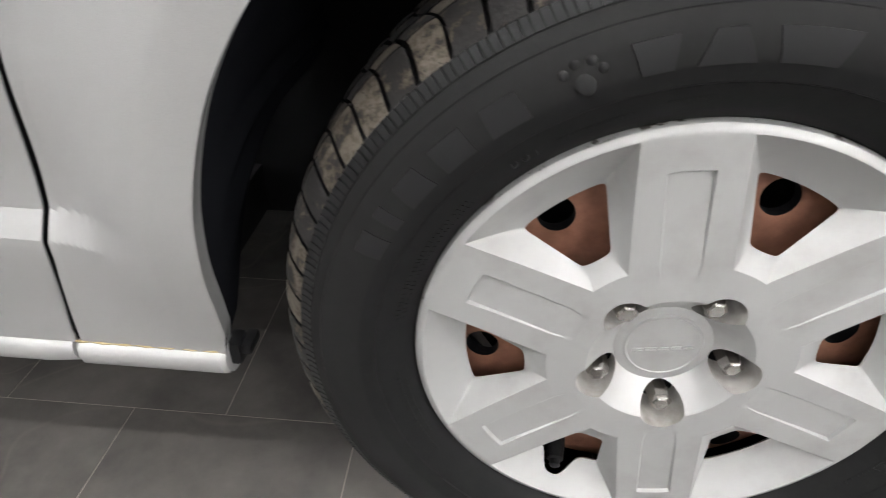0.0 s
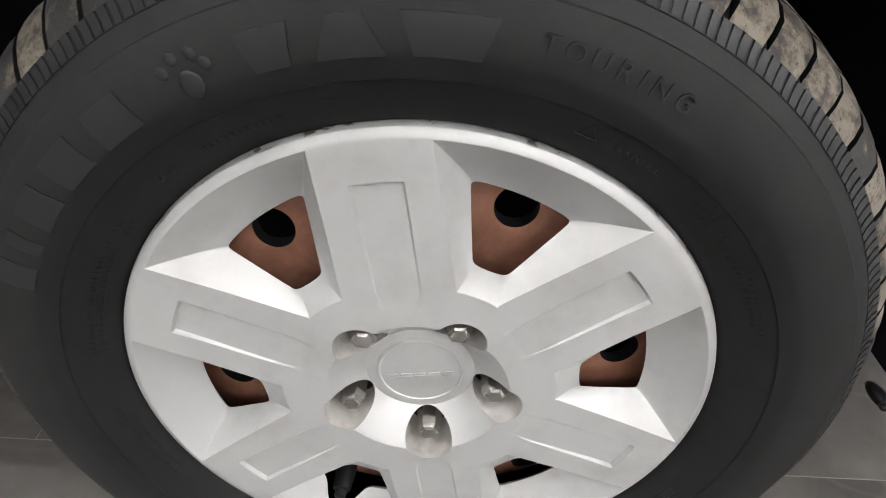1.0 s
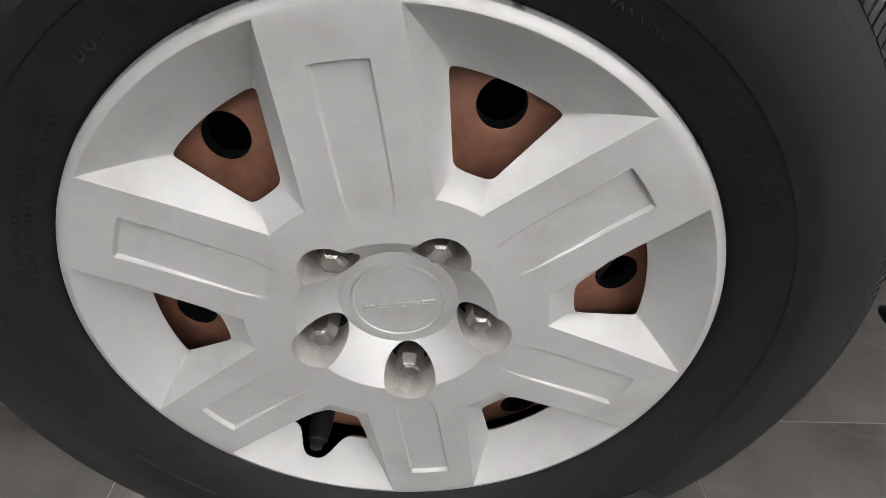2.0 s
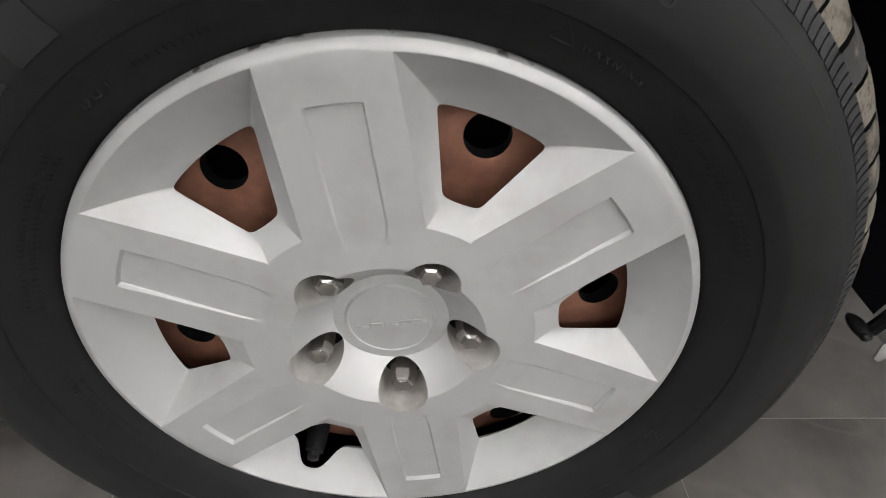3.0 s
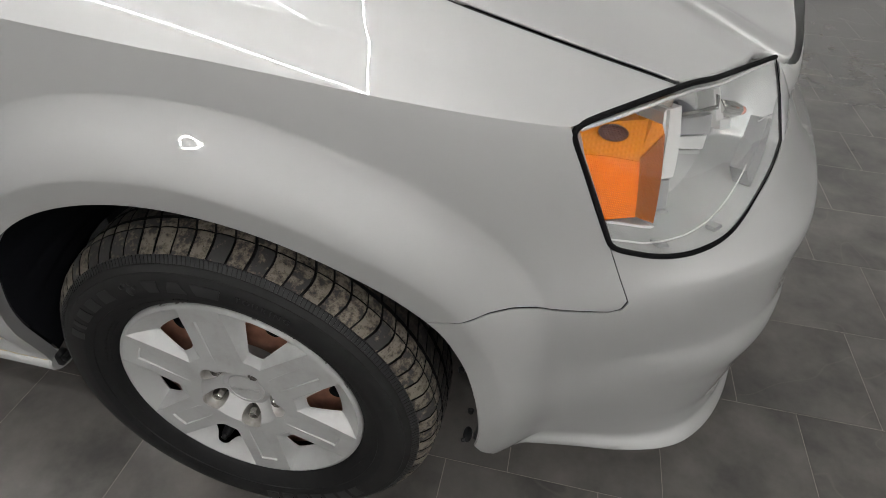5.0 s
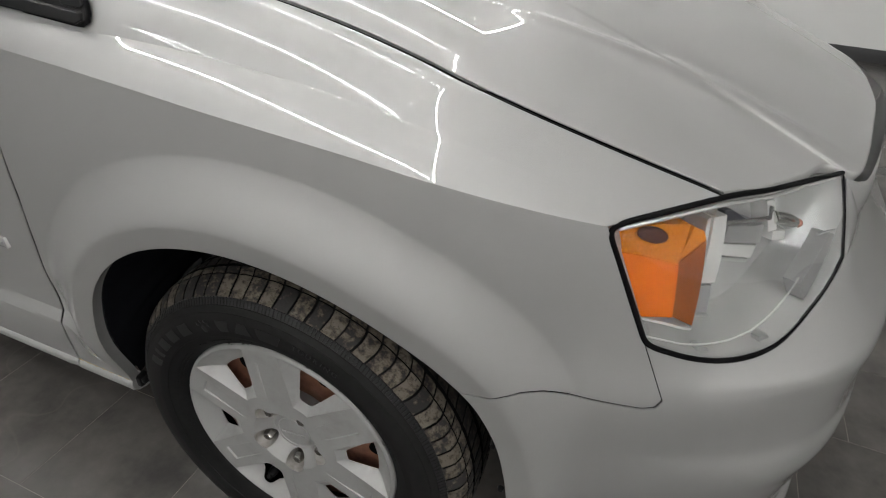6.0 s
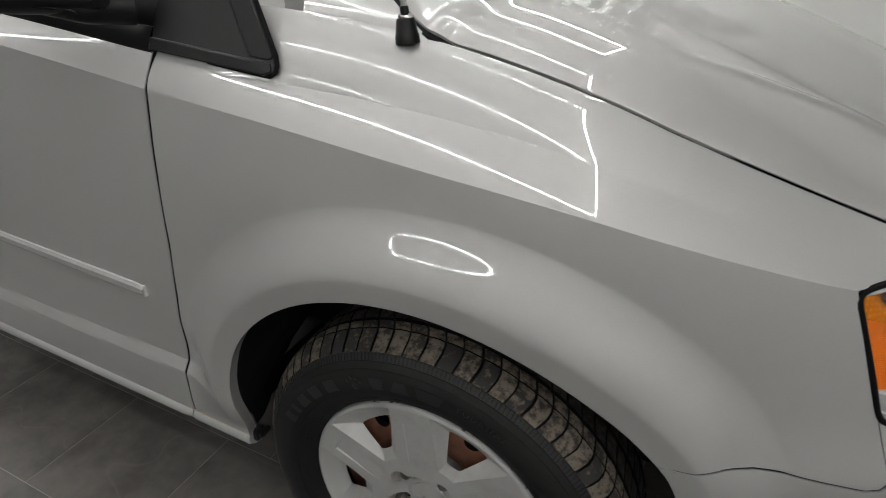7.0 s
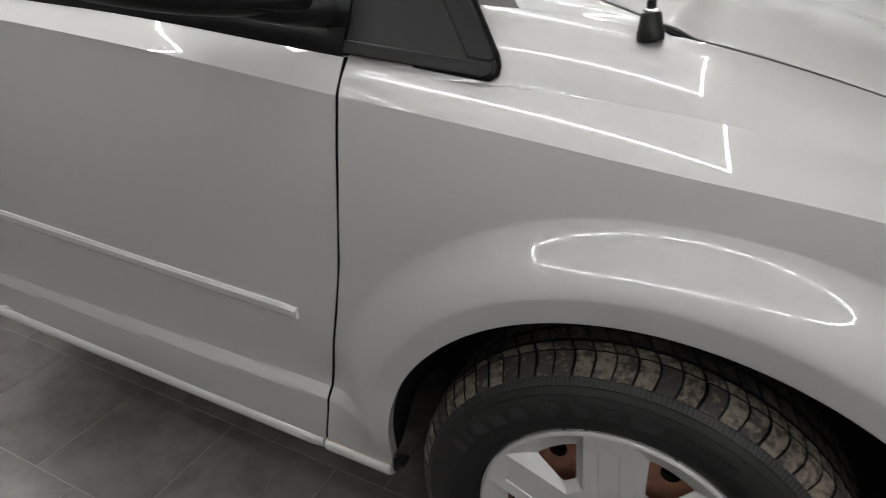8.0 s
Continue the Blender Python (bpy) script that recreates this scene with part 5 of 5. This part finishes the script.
bp = plate([(-0.53, 1.045), (-0.40, 1.045), (-0.40, 1.25), (-0.53, 1.25)], lambda x, z: lean(x, z) + 0.013, 0.006)
part("backing", bp, dark, quarter, "dark backing behind the gap")

# belt strip and glass of the door
frows = []
for k in range(41):
    x = lerp(DX0, -0.467, k / 40)
    p = skin(u_at(x), s_for(u_at(x), curve(BELT, x)))
    frows.append([(x, p.y - 0.002, p.z - 0.002), (x, p.y - 0.004, p.z + 0.006), (x, p.y + 0.002, p.z + 0.026), (x, p.y + 0.008, p.z + 0.034), (x, p.y + 0.03, p.z + 0.036)])
part("belt_strip", sheet(frows), black_plastic, door, "black strip under the door glass")
gm = material("dark_glass", (0.012, 0.013, 0.014), 0.05)
part("door_glass", plate([(DX0, 1.11), (-0.60, 1.09), (-0.60, 1.55), (DX0, 1.55)], lambda x, z: 0.045 + 0.35 * (z - 1.09), 0.005), gm, door, "dark door glass")
part("mirror_sail", plate([(-0.60, 1.085), (-0.4675, 1.078), (-0.4675, 1.30), (-0.60, 1.42)], lambda x, z: lean(x, z) + 0.006, 0.012), black_plastic, door, "black base plate of the mirror")

mirror = tagged(new("door_mirror"), "black plastic door mirror with folded arm")
mirror.parent = car
rows = []
for k in range(25):
    f = k / 24
    x = lerp(-0.485, -0.80, f)
    w = 0.012 + 0.055 * math.sin(min(1, f * 1.25) * 1.57)
    h = 0.010 + 0.030 * math.sin(min(1, f * 1.4) * 1.57)
    yc = -0.03 - 0.11 * step(0, 0.7, f)
    zc = 1.118 + 0.035 * step(0.1, 0.8, f)
    rows.append([(x, yc + w * math.cos(a) * 1.1, zc + h * (math.sin(a) if math.sin(a) < 0 else math.sin(a) * 2.4)) for a in [2 * math.pi * j / 28 for j in range(29)]])
mbm = sheet(rows)
mbm.faces.new([mbm.verts.new(p) for p in rows[0][:-1]])
mbm.faces.new([mbm.verts.new(p) for p in rows[-1][:-1]])
part("mirror_shell", mbm, black_plastic, mirror, "black mirror shell", sharp=50)
part("mirror_arm", tube([(-0.49, 0.02, 1.105), (-0.52, -0.03, 1.108), (-0.58, -0.06, 1.118)], [0.026, 0.024, 0.022], 16), black_plastic, mirror, "black mirror arm")
part("mirror_seam", tube([(lerp(-0.50, -0.78, k / 20), -0.03 - 0.11 * step(0, 0.7, k / 20) - 0.03 - 0.03 * k / 20, 1.105 + 0.028 * k / 20) for k in range(21)], 0.002, 6), dark, mirror, "dark seam round the mirror")

# ---------------------------------------------------------------- antenna, cowl, windscreen
antenna = tagged(new("antenna"), "short mast antenna on a black rubber foot")
antenna.parent = car
AX, AY, AZ = -0.084, 0.088, 1.102
def turned(prof, tilt, bm=None):
    bm = bm or bmesh.new()
    n = 28
    rows = []
    for k in range(n + 1):
        a = 2 * math.pi * k / n
        rows.append([Matrix.Rotation(radians(tilt), 3, "Y") @ Vector((r * math.cos(a), r * math.sin(a), z)) + Vector((AX, AY, AZ)) for r, z in prof])
    return sheet(rows, bm)


part("foot", turned([(0.0158, -0.012), (0.0158, -0.003), (0.0146, 0.000), (0.0118, 0.0165), (0.0104, 0.0185), (0.0, 0.0185)], -8), black_plastic, antenna, "black rubber foot")
part("ring", turned([(0.0096, 0.0175), (0.0100, 0.0195), (0.0090, 0.0222), (0.0060, 0.0235), (0.0, 0.0235)], -8), chrome, antenna, "chrome ring")
part("socket", turned([(0.0056, 0.023), (0.0056, 0.031), (0.0045, 0.0325), (0.0, 0.0325)], -8), black_plastic, antenna)
part("mast", turned([(0.0034, 0.032), (0.0034, 0.30), (0.0, 0.302)], -8), material("grey_mast", (0.45, 0.45, 0.44), 0.35, 0.7), antenna, "thin grey mast")

cow = []
for k in range(31):
    v = k / 30
    p = hood_point(0.0, v)
    cow.append([(p.x - 0.002, p.y, p.z - 0.022), (p.x - 0.05, p.y + 0.005, p.z - 0.02), (p.x - 0.12, p.y + 0.01, p.z - 0.008), (p.x - 0.20, p.y + 0.012, p.z + 0.03)])
corner = [Vector(p) for p in rear_edge]
part("cowl_end", sheet([[p + Vector((-0.02 * k, 0.03 * k, -0.004 + 0.01 * k)) for k in (-0.3, 0, 1, 3)] for p in [corner[0] + Vector((-0.05, -0.03, 0.01))] + corner + [corner[-1] + Vector((0.02, 0.05, 0))]]), black_plastic, car, "black plastic end of the cowl")
part("cowl", sheet(cow), black_plastic, car, "black plastic cowl under the windscreen")
scr = []
for k in range(21):
    v = k / 20
    p = hood_point(0.0, v)
    scr.append([(p.x - 0.18 - 0.55 * q, p.y + 0.012 + 0.05 * q, p.z + 0.03 + 0.45 * q) for q in (0, 0.25, 0.5, 0.75, 1.0)])
both_sides(part("windscreen", sheet(scr), gm, car, "dark sloping windscreen"))

# ---------------------------------------------------------------- room
X0, X1, Y0, Y1 = -6.5, 8.2, -10.4, 5.2
PITCH, PITCH_Y = 0.336, 0.326
fl = part("floor", box(bmesh.new(), X0 - 0.2, X1 + 0.2, Y0 - 0.2, Y1 + 0.2, -0.15, -0.0006), grout_mat)
tagged(fl, "pale grout bed under grey floor tiles", "floor", kind="structure")
for name, b, mat, label in (
        ("ceiling", (X0 - 0.2, X1 + 0.2, Y0 - 0.2, Y1 + 0.2, CEIL, CEIL + 0.15), ceil_mat, "plain white painted ceiling"),
        ("wall_north", (X0, X1, Y1, Y1 + 0.2, 0, CEIL), wall_mat, "plain grey painted wall"),
        ("wall_south", (X0, X1, Y0 - 0.2, Y0, 0, CEIL), dark_wall, "plain unseen wall, dark grey to dim the car's side"),
        ("wall_east", (X1, X1 + 0.2, Y0 - 0.2, Y1 + 0.2, 0, CEIL), wall_mat, "plain grey painted wall"),
        ("wall_west", (X0 - 0.2, X0, Y0 - 0.2, Y1 + 0.2, 0, CEIL), charcoal_wall, "plain unseen wall, charcoal to dim the door and floor")):
    tagged(part(name, box(bmesh.new(), *b), mat), label, name.split("_")[0], kind="structure")
skirt = part("baseboard", box(bmesh.new(), X0, X1, Y1 - 0.015, Y1, 0, 0.10, 0.004), material("dark_skirting", (0.04, 0.04, 0.042), 0.5))
tagged(skirt, "dark skirting board along the wall", "baseboard", kind="structure")

# ceiling lights: narrow strips round long rectangles; the last one is added fill
LED = 0.012
def led_frame(x0, x1, y0, y1):
    fr = tagged(new("ceiling_light"), "rectangular ceiling light of narrow white strips", "ceiling light", "ceiling light frames")
    fr.location = ((x0 + x1) / 2, (y0 + y1) / 2, CEIL)
    a, b = (x1 - x0) / 2, (y1 - y0) / 2
    for q in ((-a, a, -b, -b + LED), (-a, a, b - LED, b), (-a, -a + LED, -b + LED, b - LED), (a - LED, a, -b + LED, b - LED)):
        part("strip", box(bmesh.new(), *q, -0.044, -0.030), glow, fr, "glowing white strip")
        part("profile", box(bmesh.new(), q[0] - 0.004, q[1] + 0.004, q[2] - 0.004, q[3] + 0.004, -0.0295, 0.0), wall_mat, fr, "pale metal profile")
    return fr


for q in FRAMES:
    led_frame(*q)

# wall lettering, as plain grey shapes
sign = tagged(new("wall_sign"), "row of plain grey raised letter shapes on the wall", "sign")
sign.location = (0, Y1, 0)
sm = material("sign_grey", (0.02, 0.02, 0.021), 0.5)
x = -1.5
for k, w in enumerate((0.26, 0.24, 0.09, 0.22, 0.09, 0.16, 0.24, 0.09, 0.22, 0.26)):
    part("letter_shape", box(bmesh.new(), x, x + w, -0.03, 0.0, 2.72, 3.10 if k % 3 else 2.98, 0.02), sm, sign)
    x += w + 0.07
for k, w in enumerate((0.12, 0.14, 0.20, 0.05, 0.12, 0.13, 0.19)):
    part("letter_shape", box(bmesh.new(), -0.55 + 0.23 * k, -0.55 + 0.23 * k + w, -0.03, 0.0, 2.48, 2.62, 0.012), sm, sign)

# floor tiles
def tile_mesh():
    bm = box(bmesh.new(), -PITCH / 2 + 0.001, PITCH / 2 - 0.001, -PITCH_Y / 2 + 0.001, PITCH_Y / 2 - 0.001, -0.010, 0.0)
    finish(bm)
    me = bpy.data.meshes.new("tile")
    bm.to_mesh(me)
    bm.free()
    me.materials.append(floor_mat)
    return me


tm = tile_mesh()
far_b = bmesh.new()
for j in range(-33, 17):
    cy = 0.175 - PITCH_Y / 2 + PITCH_Y * j
    shift = 0.0 if j % 2 == 0 else 0.138
    for i in range(-22, 26):
        cx = 0.345 - PITCH / 2 + shift + PITCH * i
        if not (X0 - 0.1 < cx < X1 + 0.1 and Y0 - 0.1 < cy < Y1 + 0.1):
            continue
        if -2.2 < cx < 2.2 and -1.2 < cy < 1.6:
            t = new("tile", tm)
            t.parent = fl
            t.location = (cx, cy, 0.0)
        else:
            h, hy = PITCH / 2 - 0.001, PITCH_Y / 2 - 0.001
            far_b.faces.new([far_b.verts.new((cx + a * h, cy + b * hy, 0.0)) for a, b in ((-1, -1), (1, -1), (1, 1), (-1, 1))])
tagged(part("far_tiles", far_b, floor_mat, fl, "grey floor tiles further off"), kind="stuff")
